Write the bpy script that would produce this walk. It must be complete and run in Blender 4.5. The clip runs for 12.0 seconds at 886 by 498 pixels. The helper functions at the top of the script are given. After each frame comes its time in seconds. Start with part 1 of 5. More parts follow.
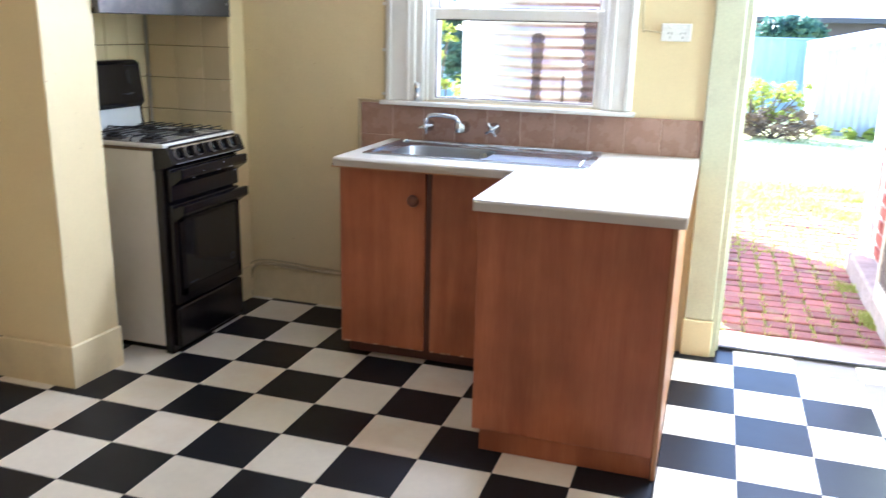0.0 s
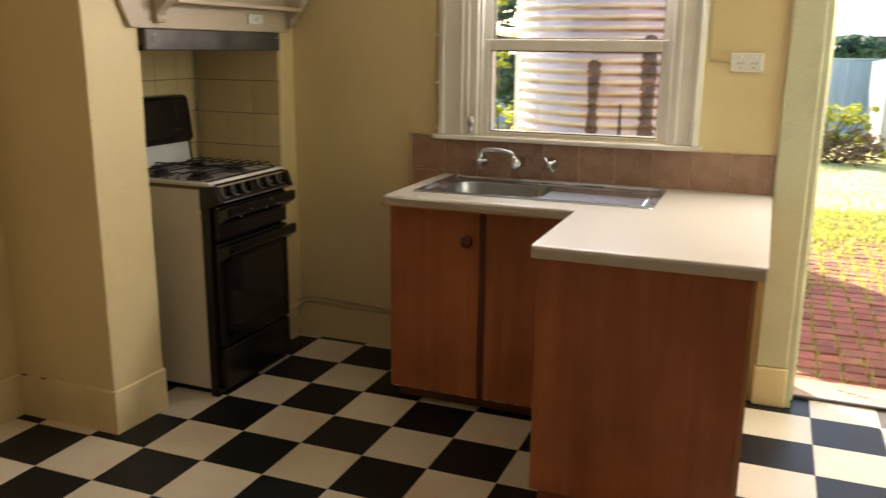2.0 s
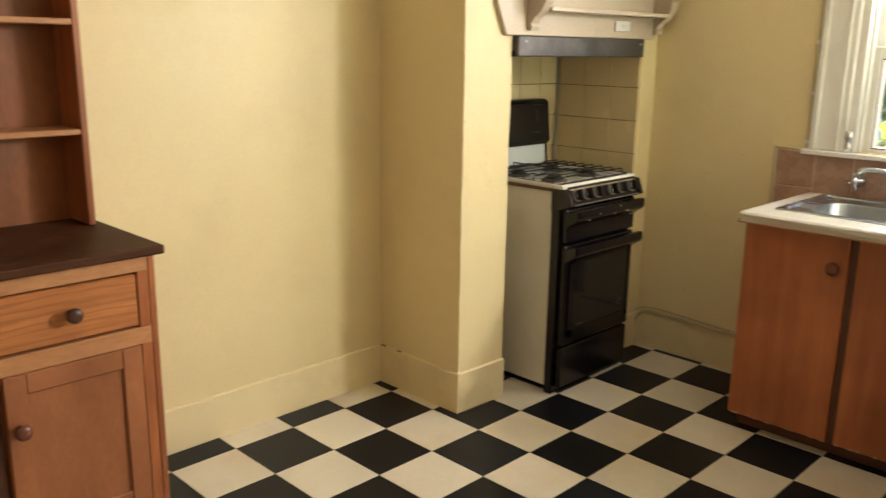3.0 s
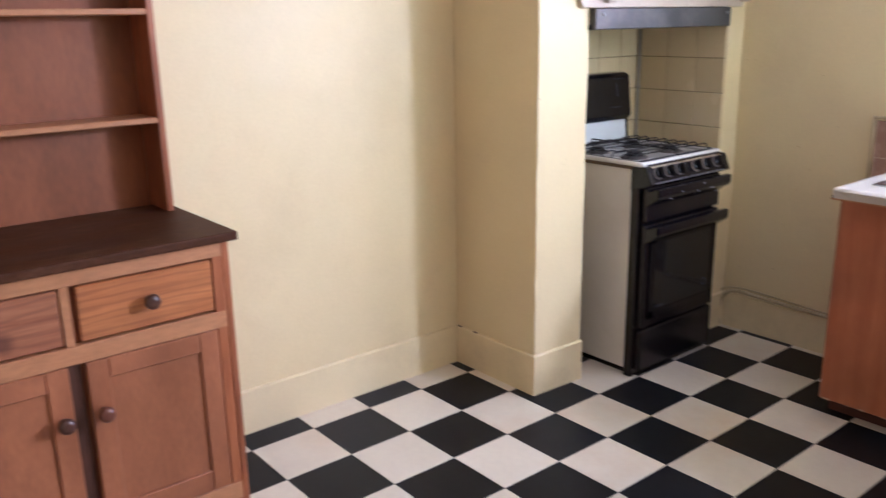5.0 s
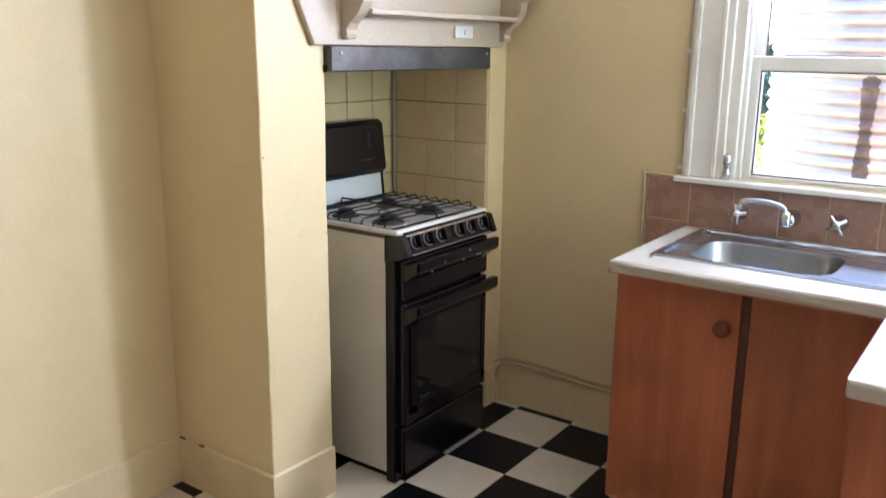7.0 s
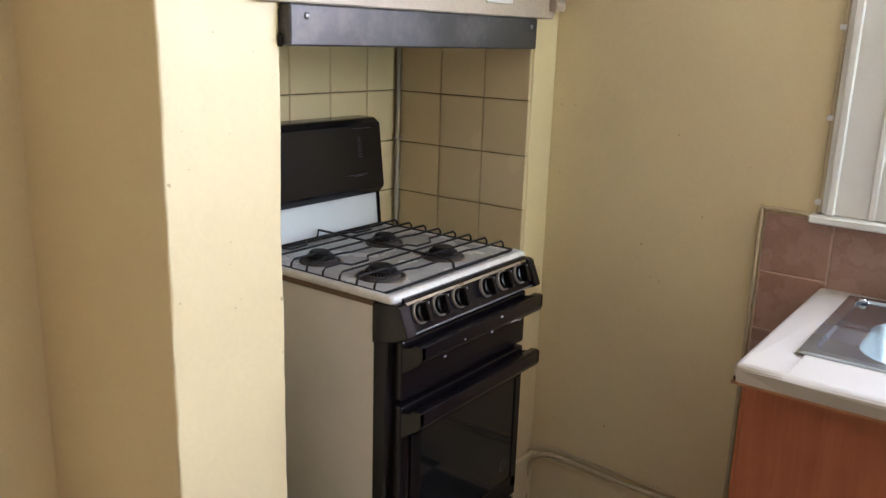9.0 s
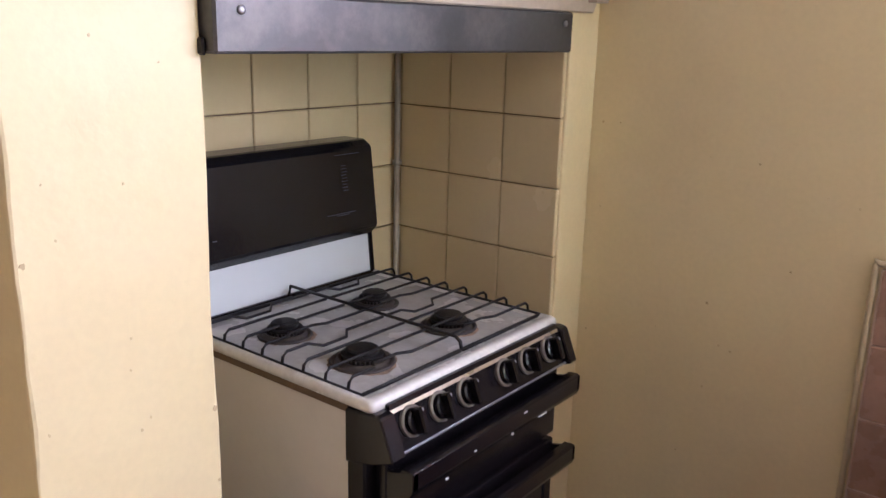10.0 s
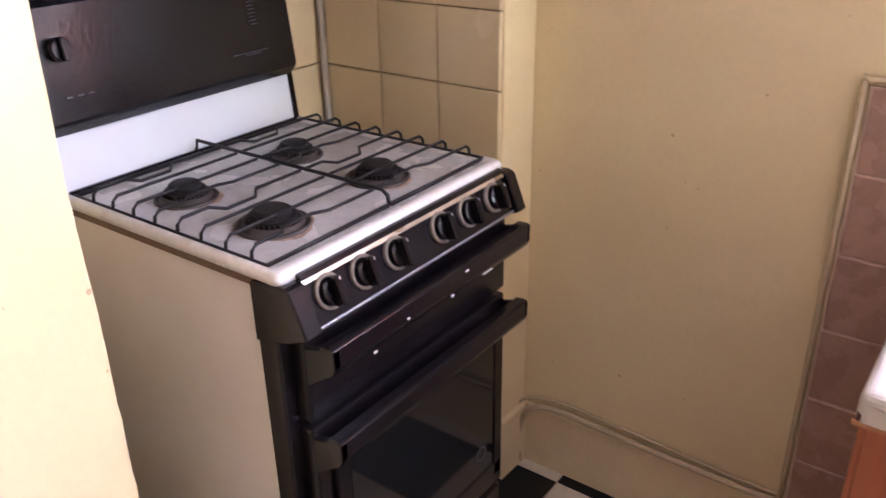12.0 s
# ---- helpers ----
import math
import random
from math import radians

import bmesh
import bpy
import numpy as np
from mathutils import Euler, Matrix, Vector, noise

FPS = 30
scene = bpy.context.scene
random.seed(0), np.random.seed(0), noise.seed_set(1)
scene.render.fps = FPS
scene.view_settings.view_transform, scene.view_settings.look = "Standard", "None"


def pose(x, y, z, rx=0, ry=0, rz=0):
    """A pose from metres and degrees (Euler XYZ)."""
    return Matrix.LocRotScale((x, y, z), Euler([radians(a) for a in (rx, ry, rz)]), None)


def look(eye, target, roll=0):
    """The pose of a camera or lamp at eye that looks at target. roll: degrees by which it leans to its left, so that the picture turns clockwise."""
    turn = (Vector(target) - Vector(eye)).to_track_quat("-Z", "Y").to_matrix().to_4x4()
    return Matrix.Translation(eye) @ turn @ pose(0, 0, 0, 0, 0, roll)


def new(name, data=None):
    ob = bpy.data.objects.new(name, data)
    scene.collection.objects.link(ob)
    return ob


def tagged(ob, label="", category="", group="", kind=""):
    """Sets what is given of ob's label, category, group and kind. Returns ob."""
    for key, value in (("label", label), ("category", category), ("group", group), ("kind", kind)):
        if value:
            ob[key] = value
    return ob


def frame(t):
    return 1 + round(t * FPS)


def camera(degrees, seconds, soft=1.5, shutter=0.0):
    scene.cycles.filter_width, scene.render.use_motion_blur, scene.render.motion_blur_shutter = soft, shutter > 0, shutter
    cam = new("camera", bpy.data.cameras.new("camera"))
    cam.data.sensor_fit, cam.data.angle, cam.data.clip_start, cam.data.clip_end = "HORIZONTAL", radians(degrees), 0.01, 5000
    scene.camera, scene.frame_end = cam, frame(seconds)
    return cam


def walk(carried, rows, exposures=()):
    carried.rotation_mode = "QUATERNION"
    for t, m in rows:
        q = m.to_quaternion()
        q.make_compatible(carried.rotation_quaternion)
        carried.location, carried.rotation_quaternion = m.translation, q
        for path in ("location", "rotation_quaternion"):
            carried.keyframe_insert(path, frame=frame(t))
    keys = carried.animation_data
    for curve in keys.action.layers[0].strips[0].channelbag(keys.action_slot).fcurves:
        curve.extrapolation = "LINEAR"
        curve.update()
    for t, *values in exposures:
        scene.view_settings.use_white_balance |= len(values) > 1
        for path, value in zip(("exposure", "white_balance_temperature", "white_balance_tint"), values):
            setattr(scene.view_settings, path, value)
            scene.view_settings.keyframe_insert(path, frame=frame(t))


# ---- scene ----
U = 0.93  # metres per plan unit: the plan below is drawn in units of 0.93 m (one floor tile is 0.275 units)
cam = camera(56.4, 12.0, soft=1.3, shutter=0.25)
PATH = [
    (0, (1.991, -2.523, 1.507), (1.399, -0.685, 0.986), 1.3),
    (0.5, (1.973, -2.376, 1.541), (1.672, -0.458, 1.06), 0.8),
    (1, (1.955, -2.335, 1.552), (1.797, -0.402, 1.066), 0.8),
    (1.5, (1.934, -2.343, 1.549), (1.577, -0.434, 1.07), 0.9),
    (2, (1.913, -2.352, 1.548), (1.202, -0.543, 1.075), 0.6),
    (2.5, (1.881, -2.373, 1.548), (0.823, -0.743, 1.077), 0.6),
    (3, (1.857, -2.387, 1.559), (0.491, -1.005, 1.085), 0.9),
    (3.2, (1.859, -2.389, 1.56), (0.394, -1.111, 1.09), 0.9),
    (4.0, (1.85, -2.381, 1.553), (0.178, -1.388, 1.073), 0.1),
    (4.8, (1.838, -2.368, 1.545), (0.249, -1.258, 1.051), -0.8),
    (5, (1.85, -2.321, 1.581), (0.357, -1.102, 1.044), -1.0),
    (5.5, (1.747, -2.193, 1.568), (0.537, -0.739, 0.917), -0.1),
    (6, (1.653, -2.057, 1.557), (0.606, -0.53, 0.801), -0.5),
    (6.5, (1.582, -1.921, 1.557), (0.554, -0.36, 0.847), -0.4),
    (6.7, (1.543, -1.843, 1.561), (0.479, -0.262, 0.957), -0.0),
    (7, (1.496, -1.693, 1.602), (0.365, -0.112, 1.133), 0.6),
    (7.2, (1.473, -1.612, 1.598), (0.307, -0.043, 1.177), 1.0),
    (8.8, (0.914, -0.956, 1.56), (-0.224, 0.609, 1.056), 1.4),
    (9, (0.867, -0.853, 1.557), (-0.284, 0.705, 1.057), 1.8),
    (9.5, (0.725, -0.588, 1.547), (-0.43, 0.963, 1.037), 1.5),
    (10, (0.567, -0.382, 1.565), (-0.633, 1.135, 1.056), 1.4),
    (10.5, (0.491, -0.183, 1.569), (-0.836, 1.205, 1.011), 1.9),
    (11, (0.479, -0.079, 1.541), (-0.887, 1.219, 0.87), 1.4),
    (11.5, (0.489, -0.093, 1.519), (-0.795, 1.221, 0.729), -0.1),
    (12, (0.507, -0.164, 1.5), (-0.569, 1.285, 0.638), -1.0),
]
walk(cam, [(t, look(Vector(eye) * U, Vector(target) * U, roll)) for t, eye, target, roll in PATH],
     exposures=[(0.0, 3.2, 4990, 18), (0.5, 2.66, 5180, 19), (1.0, 2.0, 5700, 16), (1.5, 1.82, 6480, 14), (2.0, 1.98, 7250, 18), (2.5, 2.5, 7180, 10), (3.2, 3.06, 6680, 13), (4.8, 3.2, 5080, 28),
                (6.0, 3.29, 5080, 29), (6.7, 3.26, 5180, 23), (7.2, 2.97, 5280, 19), (9.0, 3.02, 5350, 21), (10.0, 2.98, 5430, 34), (10.5, 3.05, 5500, 37), (12.0, 3.55, 5560, 43)])

# ---- sky and sun ----
SUN_EL, SUN_X, SUN_Y = 24.0, -0.70, 0.714
world = bpy.data.worlds.new("sky")
scene.world = world
world.use_nodes = True
wn = world.node_tree.nodes
sky = wn.new("ShaderNodeTexSky")
sky.sky_type = "NISHITA"
sky.sun_disc = False
sky.sun_elevation = radians(SUN_EL)
sky.sun_rotation = math.atan2(SUN_X, SUN_Y)
wn["Background"].inputs[1].default_value = 0.13
world.node_tree.links.new(sky.outputs[0], wn["Background"].inputs[0])
sun_data = bpy.data.lights.new("sun", "SUN")
sun_data.energy = 5.0
sun_data.angle = radians(0.6)
sun_data.color = (1.0, 0.93, 0.82)
sun = new("sun", sun_data)
sun.matrix_world = look((SUN_X * 20, SUN_Y * 20, 20 * math.tan(radians(SUN_EL))), (0, 0, 0))


def opening_lamp(name, center, w, h, watts, tilt):
    """Sky light that enters through the upper part of an opening."""
    d = bpy.data.lights.new(name, "AREA")
    d.shape, d.size, d.size_y, d.energy, d.color = "RECTANGLE", w * U, h * U, watts, (0.97, 0.98, 1.0)
    ob = new(name, d)
    c = Vector(center) * U
    ob.matrix_world = look(c, c + Vector((0, -1, -tilt)))


opening_lamp("window_sky_light", (1.04, 1.50, 1.97), 0.8, 0.24, 3.6, 0.0)
opening_lamp("door_sky_light", (2.53, 1.50, 1.98), 0.8, 0.24, 14.5, 0.15)


# ---- materials ----
def material(name, color, rough=0.6, metal=0.0, vary=0.12, scale=6.0, fine=0.06, fine_scale=90.0, bump=0.15, bump_dist=0.002,
             stretch=(1, 1, 1), dirt=None, dirt_amount=0.0, dirt_scale=3.0, coat=0.0, random_value=0.0, rough_vary=0.08, spec=0.5, alpha=1.0, swell=0.0):
    m = bpy.data.materials.new(name)
    m.use_nodes = True
    n, l = m.node_tree.nodes, m.node_tree.links
    b = n["Principled BSDF"]
    tc = n.new("ShaderNodeTexCoord")
    mp = n.new("ShaderNodeMapping")
    mp.inputs["Scale"].default_value = stretch
    where = tc.outputs["Object"]
    if random_value:  # alike pieces each take another stretch of the pattern
        info = n.new("ShaderNodeObjectInfo")
        shift = n.new("ShaderNodeMath")
        shift.operation = "MULTIPLY"
        shift.inputs[1].default_value = 40.0
        l.new(info.outputs["Random"], shift.inputs[0])
        add = n.new("ShaderNodeVectorMath")
        l.new(where, add.inputs[0])
        l.new(shift.outputs[0], add.inputs[1])
        where = add.outputs[0]
    l.new(where, mp.inputs["Vector"])
    big = n.new("ShaderNodeTexNoise")
    big.inputs["Scale"].default_value, big.inputs["Detail"].default_value = scale, 4
    small = n.new("ShaderNodeTexNoise")
    small.inputs["Scale"].default_value, small.inputs["Detail"].default_value = fine_scale, 3
    for t in (big, small):
        l.new(mp.outputs[0], t.inputs["Vector"])

    def value_shift(source, amount):
        r = n.new("ShaderNodeMapRange")
        r.inputs["From Min"].default_value, r.inputs["From Max"].default_value = 0.3, 0.7
        r.inputs["To Min"].default_value, r.inputs["To Max"].default_value = 1 - amount, 1 + amount
        l.new(source, r.inputs["Value"])
        return r.outputs[0]

    mul = n.new("ShaderNodeMath")
    mul.operation = "MULTIPLY"
    l.new(value_shift(big.outputs["Fac"], vary), mul.inputs[0])
    l.new(value_shift(small.outputs["Fac"], fine), mul.inputs[1])
    value = mul.outputs[0]
    if random_value:
        info = n.new("ShaderNodeObjectInfo")
        r = n.new("ShaderNodeMapRange")
        r.inputs["To Min"].default_value, r.inputs["To Max"].default_value = 1 - random_value, 1 + random_value
        l.new(info.outputs["Random"], r.inputs["Value"])
        m2 = n.new("ShaderNodeMath")
        m2.operation = "MULTIPLY"
        l.new(value, m2.inputs[0])
        l.new(r.outputs[0], m2.inputs[1])
        value = m2.outputs[0]
    hsv = n.new("ShaderNodeHueSaturation")
    hsv.inputs["Color"].default_value = (*color, 1)
    l.new(value, hsv.inputs["Value"])
    out = hsv.outputs[0]
    if dirt:
        d = n.new("ShaderNodeTexNoise")
        d.inputs["Scale"].default_value, d.inputs["Detail"].default_value = dirt_scale, 8
        d.inputs["Roughness"].default_value = 0.65
        l.new(mp.outputs[0], d.inputs["Vector"])
        r = n.new("ShaderNodeMapRange")
        r.inputs["From Min"].default_value, r.inputs["From Max"].default_value = 0.52, 0.72
        r.inputs["To Max"].default_value = dirt_amount
        l.new(d.outputs["Fac"], r.inputs["Value"])
        mix = n.new("ShaderNodeMix")
        mix.data_type = "RGBA"
        l.new(r.outputs[0], mix.inputs["Factor"])
        l.new(out, mix.inputs[6])
        mix.inputs[7].default_value = (*dirt, 1)
        out = mix.outputs[2]
    l.new(out, b.inputs["Base Color"])
    rr = n.new("ShaderNodeMapRange")
    rr.inputs["From Min"].default_value, rr.inputs["From Max"].default_value = 0.3, 0.7
    rr.inputs["To Min"].default_value, rr.inputs["To Max"].default_value = max(0.02, rough - rough_vary), min(1, rough + rough_vary)
    l.new(big.outputs["Fac"], rr.inputs["Value"])
    l.new(rr.outputs[0], b.inputs["Roughness"])
    b.inputs["Metallic"].default_value = metal
    b.inputs["Coat Weight"].default_value = coat
    b.inputs["Specular IOR Level"].default_value = spec
    b.inputs["Alpha"].default_value = alpha
    if bump:
        bp = n.new("ShaderNodeBump")
        bp.inputs["Strength"].default_value, bp.inputs["Distance"].default_value = bump, bump_dist
        l.new(small.outputs["Fac"], bp.inputs["Height"])
        l.new(bp.outputs[0], b.inputs["Normal"])
        if swell:  # slow hollows and ridges left by the trowel
            slow = n.new("ShaderNodeTexNoise")
            slow.inputs["Scale"].default_value, slow.inputs["Detail"].default_value = 5.0, 2
            l.new(mp.outputs[0], slow.inputs["Vector"])
            b2 = n.new("ShaderNodeBump")
            b2.inputs["Strength"].default_value, b2.inputs["Distance"].default_value = 1.0, swell
            l.new(slow.outputs["Fac"], b2.inputs["Height"])
            l.new(b2.outputs[0], bp.inputs["Normal"])
    return m


def wood(name, dark, light, rough=0.4, axis=2, ring=9.0, coat=0.0, contrast=1.0, spec=0.5, blotch=0.16):
    """Wood with long grain along one axis: stretched noise and distorted bands."""
    m = bpy.data.materials.new(name)
    m.use_nodes = True
    n, l = m.node_tree.nodes, m.node_tree.links
    b = n["Principled BSDF"]
    tc, mp, info = n.new("ShaderNodeTexCoord"), n.new("ShaderNodeMapping"), n.new("ShaderNodeObjectInfo")
    s = [1.0, 1.0, 1.0]
    s[axis] = 0.07
    mp.inputs["Scale"].default_value = s
    off = n.new("ShaderNodeVectorMath")
    off.operation = "MULTIPLY_ADD"
    l.new(tc.outputs["Object"], off.inputs[0])
    off.inputs[1].default_value = (1, 1, 1)
    l.new(info.outputs["Random"], off.inputs[2])
    l.new(off.outputs[0], mp.inputs["Vector"])
    g1, g2 = n.new("ShaderNodeTexNoise"), n.new("ShaderNodeTexNoise")
    g1.inputs["Scale"].default_value, g1.inputs["Detail"].default_value, g1.inputs["Distortion"].default_value = ring, 5, 1.2
    g2.inputs["Scale"].default_value, g2.inputs["Detail"].default_value = 160, 2
    for g in (g1, g2):
        l.new(mp.outputs[0], g.inputs["Vector"])
    mix = n.new("ShaderNodeMath")
    mix.operation = "MULTIPLY_ADD"
    l.new(g2.outputs["Fac"], mix.inputs[0])
    mix.inputs[1].default_value = 0.35
    l.new(g1.outputs["Fac"], mix.inputs[2])
    ramp = n.new("ShaderNodeValToRGB")
    ramp.color_ramp.elements[0].position, ramp.color_ramp.elements[1].position = 0.67 - 0.25 * contrast, 0.67 + 0.2 * contrast
    ramp.color_ramp.elements[0].color, ramp.color_ramp.elements[1].color = (*dark, 1), (*light, 1)
    l.new(mix.outputs[0], ramp.inputs[0])
    big = n.new("ShaderNodeTexNoise")
    big.inputs["Scale"].default_value, big.inputs["Detail"].default_value = 3.5, 5
    l.new(off.outputs[0], big.inputs["Vector"])
    tone = n.new("ShaderNodeMapRange")
    tone.inputs["From Min"].default_value, tone.inputs["From Max"].default_value = 0.3, 0.7
    tone.inputs["To Min"].default_value, tone.inputs["To Max"].default_value = 1 - blotch, 1 + blotch
    l.new(big.outputs["Fac"], tone.inputs["Value"])
    hsv = n.new("ShaderNodeHueSaturation")
    l.new(tone.outputs[0], hsv.inputs["Value"])
    l.new(ramp.outputs[0], hsv.inputs["Color"])
    l.new(hsv.outputs[0], b.inputs["Base Color"])
    b.inputs["Specular IOR Level"].default_value = spec
    b.inputs["Roughness"].default_value = rough
    b.inputs["Coat Weight"].default_value = coat
    bp = n.new("ShaderNodeBump")
    bp.inputs["Strength"].default_value, bp.inputs["Distance"].default_value = 0.15, 0.001
    l.new(g2.outputs["Fac"], bp.inputs["Height"])
    l.new(bp.outputs[0], b.inputs["Normal"])
    return m



def pine(name, dark, light, knot, bands=95.0, rough=0.38, stretch=0.16):
    """Knotty pine: distorted growth lines along y, with a few dark knots."""
    m = wood(name, dark, light, rough, axis=1, ring=14, contrast=0.8)
    n, l = m.node_tree.nodes, m.node_tree.links
    b = n["Principled BSDF"]
    base = b.inputs["Base Color"].links[0].from_socket
    tc, mp, info = n.new("ShaderNodeTexCoord"), n.new("ShaderNodeMapping"), n.new("ShaderNodeObjectInfo")
    mp.inputs["Scale"].default_value = (1, stretch, 1)
    l.new(tc.outputs["Object"], mp.inputs["Vector"])
    wave = n.new("ShaderNodeTexWave")
    wave.bands_direction = "Z"
    wave.inputs["Scale"].default_value, wave.inputs["Distortion"].default_value = bands / 6.28, 6.0
    wave.inputs["Detail"].default_value, wave.inputs["Detail Scale"].default_value = 2.0, 1.6
    l.new(mp.outputs[0], wave.inputs["Vector"])
    lines = n.new("ShaderNodeMapRange")
    lines.inputs["From Min"].default_value, lines.inputs["From Max"].default_value = 0.55, 1.0
    lines.inputs["To Max"].default_value = 0.34
    l.new(wave.outputs["Fac"], lines.inputs["Value"])
    vor = n.new("ShaderNodeTexVoronoi")
    vor.inputs["Scale"].default_value = 5.5
    l.new(tc.outputs["Object"], vor.inputs["Vector"])
    spot = n.new("ShaderNodeMapRange")
    spot.inputs["From Min"].default_value, spot.inputs["From Max"].default_value = 0.2, 0.08
    spot.inputs["To Max"].default_value = 0.8
    l.new(vor.outputs["Distance"], spot.inputs["Value"])
    for fac in (lines.outputs[0], spot.outputs[0]):
        mix = n.new("ShaderNodeMix")
        mix.data_type = "RGBA"
        l.new(fac, mix.inputs["Factor"])
        l.new(base, mix.inputs[6])
        mix.inputs[7].default_value = (*knot, 1)
        base = mix.outputs[2]
    l.new(base, b.inputs["Base Color"])
    return m


CREAM = material("cream wall paint", (0.75, 0.624, 0.358), 0.5, vary=0.03, scale=1.5, fine=0.02, bump=0.14, dirt=(0.45, 0.33, 0.17), dirt_amount=0.14, dirt_scale=2.2, swell=0.008)
BACK_DIM = material("back wall paint darkened to cut bounce", (0.48, 0.38, 0.25), 0.6, vary=0.05, scale=2)
SKIRT = material("cream gloss trim paint", (0.76, 0.64, 0.382), 0.38, vary=0.03, scale=2, fine=0.02, bump=0.08, dirt=(0.4, 0.29, 0.15), dirt_amount=0.22, dirt_scale=5, swell=0.006)
WHITE = material("aged white gloss paint", (0.81, 0.80, 0.75), 0.35, vary=0.03, scale=4, fine=0.012, bump=0.03, dirt=(0.4, 0.33, 0.22), dirt_amount=0.18, dirt_scale=6)
MANTEL = material("off-white mantel paint", (0.51, 0.425, 0.325), 0.4, vary=0.05, scale=4, bump=0.1, dirt=(0.35, 0.27, 0.18), dirt_amount=0.3, dirt_scale=4)
CEIL = material("white ceiling paint", (0.75, 0.72, 0.64), 0.8, vary=0.03, scale=2)
TILE_W = material("off-white vinyl tile", (0.69, 0.63, 0.51), 0.32, vary=0.04, scale=5, fine=0.02, fine_scale=40, bump=0.03, random_value=0.05, rough_vary=0.02, dirt=(0.60, 0.43, 0.26), dirt_amount=0.75, dirt_scale=0.9)
TILE_B = material("black vinyl tile", (0.008, 0.009, 0.011), 0.40, spec=0.2, vary=0.1, scale=5, fine=0.1, fine_scale=40, bump=0.04, random_value=0.2, rough_vary=0.03)
TILE_GREY = material("grey-brown vinyl tile", (0.085, 0.073, 0.057), 0.4, vary=0.15, scale=5, fine=0.06, fine_scale=40, bump=0.03, dirt=(0.045, 0.035, 0.03), dirt_amount=0.5, dirt_scale=4)
GROUT = material("dark underlay", (0.05, 0.04, 0.03), 0.9)
LAMINATE = material("off-white laminate", (0.50, 0.465, 0.405), 0.3, vary=0.015, scale=5, fine=0.0, bump=0.0, rough_vary=0.02)
CABINET = wood("reddish stained timber veneer", (0.30, 0.084, 0.031), (0.43, 0.147, 0.056), 0.38, axis=2, contrast=1.1, blotch=0.22)
CAB_EDGE = wood("orange timber edging", (0.30, 0.13, 0.05), (0.45, 0.22, 0.09), 0.4, axis=2)
BARE = wood("bare chipped timber", (0.34, 0.18, 0.10), (0.50, 0.31, 0.19), 0.6, axis=0)
PLINTH_GAP = wood("dark plinth timber, also gap shade", (0.05, 0.018, 0.01), (0.1, 0.035, 0.018), 0.5, axis=0)
DARKWOOD = wood("dark brown turned timber", (0.05, 0.02, 0.012), (0.09, 0.035, 0.02), 0.35, axis=0)
DRESSER = wood("honey brown dresser timber", (0.17, 0.046, 0.017), (0.40, 0.135, 0.048), 0.36, axis=2, contrast=0.9)
PINE = pine("striped orange pine", (0.33, 0.108, 0.033), (0.53, 0.205, 0.064), (0.15, 0.045, 0.02))
PINE_RED = pine("knotty reddish pine", (0.24, 0.08, 0.035), (0.40, 0.16, 0.075), (0.10, 0.032, 0.02), bands=75)
REDKNOB = wood("reddish turned knob timber", (0.105, 0.034, 0.019), (0.18, 0.06, 0.03), 0.35, axis=0)
DRESSER_TOP = material("dark worn dresser top", (0.062, 0.023, 0.0095), 0.55, spec=0.14, vary=0.3, scale=5, fine=0.15, stretch=(1, 0.35, 1), dirt=(0.19, 0.095, 0.045), dirt_amount=0.55, dirt_scale=7)
DRESSER_PANEL = material("mottled reddish brown panel timber", (0.31, 0.112, 0.045), 0.4, vary=0.24, scale=7, fine=0.08, stretch=(1, 1, 0.45), bump=0.06, dirt=(0.13, 0.04, 0.018), dirt_amount=0.65, dirt_scale=6)
HUTCH_PANEL = material("dark mottled brown back panel timber", (0.25, 0.08, 0.026), 0.5, vary=0.24, scale=6, fine=0.1, stretch=(1, 1, 0.35), bump=0.06, dirt=(0.10, 0.03, 0.013), dirt_amount=0.6, dirt_scale=5)
DRESSER_RAIL = material("pale orange worn timber edge", (0.44, 0.20, 0.085), 0.42, vary=0.14, scale=9, fine=0.1, stretch=(1, 0.3, 1), bump=0.08, dirt=(0.2, 0.07, 0.03), dirt_amount=0.6, dirt_scale=9)
PANTRY = wood("pale brown pantry veneer", (0.20, 0.10, 0.036), (0.30, 0.162, 0.064), 0.6, axis=2, spec=0.2)
STEEL = material("stainless steel", (0.52, 0.56, 0.61), 0.27, 1.0, vary=0.05, fine=0.08, fine_scale=300, stretch=(0.1, 1, 1), bump=0.03)
# the same steel, darkened to paint in the bowl's shade
STEEL_SHADED = material("stainless steel with bowl shade in its colour", (0.29, 0.315, 0.35), 0.32, 1.0, vary=0.08, fine=0.08, fine_scale=200, bump=0.03)
CHROME = material("chrome", (0.55, 0.57, 0.60), 0.12, 1.0, vary=0.03, bump=0)
HOB = material("grey-white hob enamel", (0.50, 0.49, 0.475), 0.25, vary=0.07, scale=9, bump=0.02, dirt=(0.36, 0.30, 0.20), dirt_amount=0.5, dirt_scale=4)
# hob enamel made lighter: the rim's bright sheen is painted in
RIM_SHEEN = material("stove enamel with rim sheen in its colour", (0.68, 0.66, 0.625), 0.22, vary=0.04, scale=6, bump=0.02, dirt=(0.3, 0.2, 0.11), dirt_amount=0.3, dirt_scale=10)
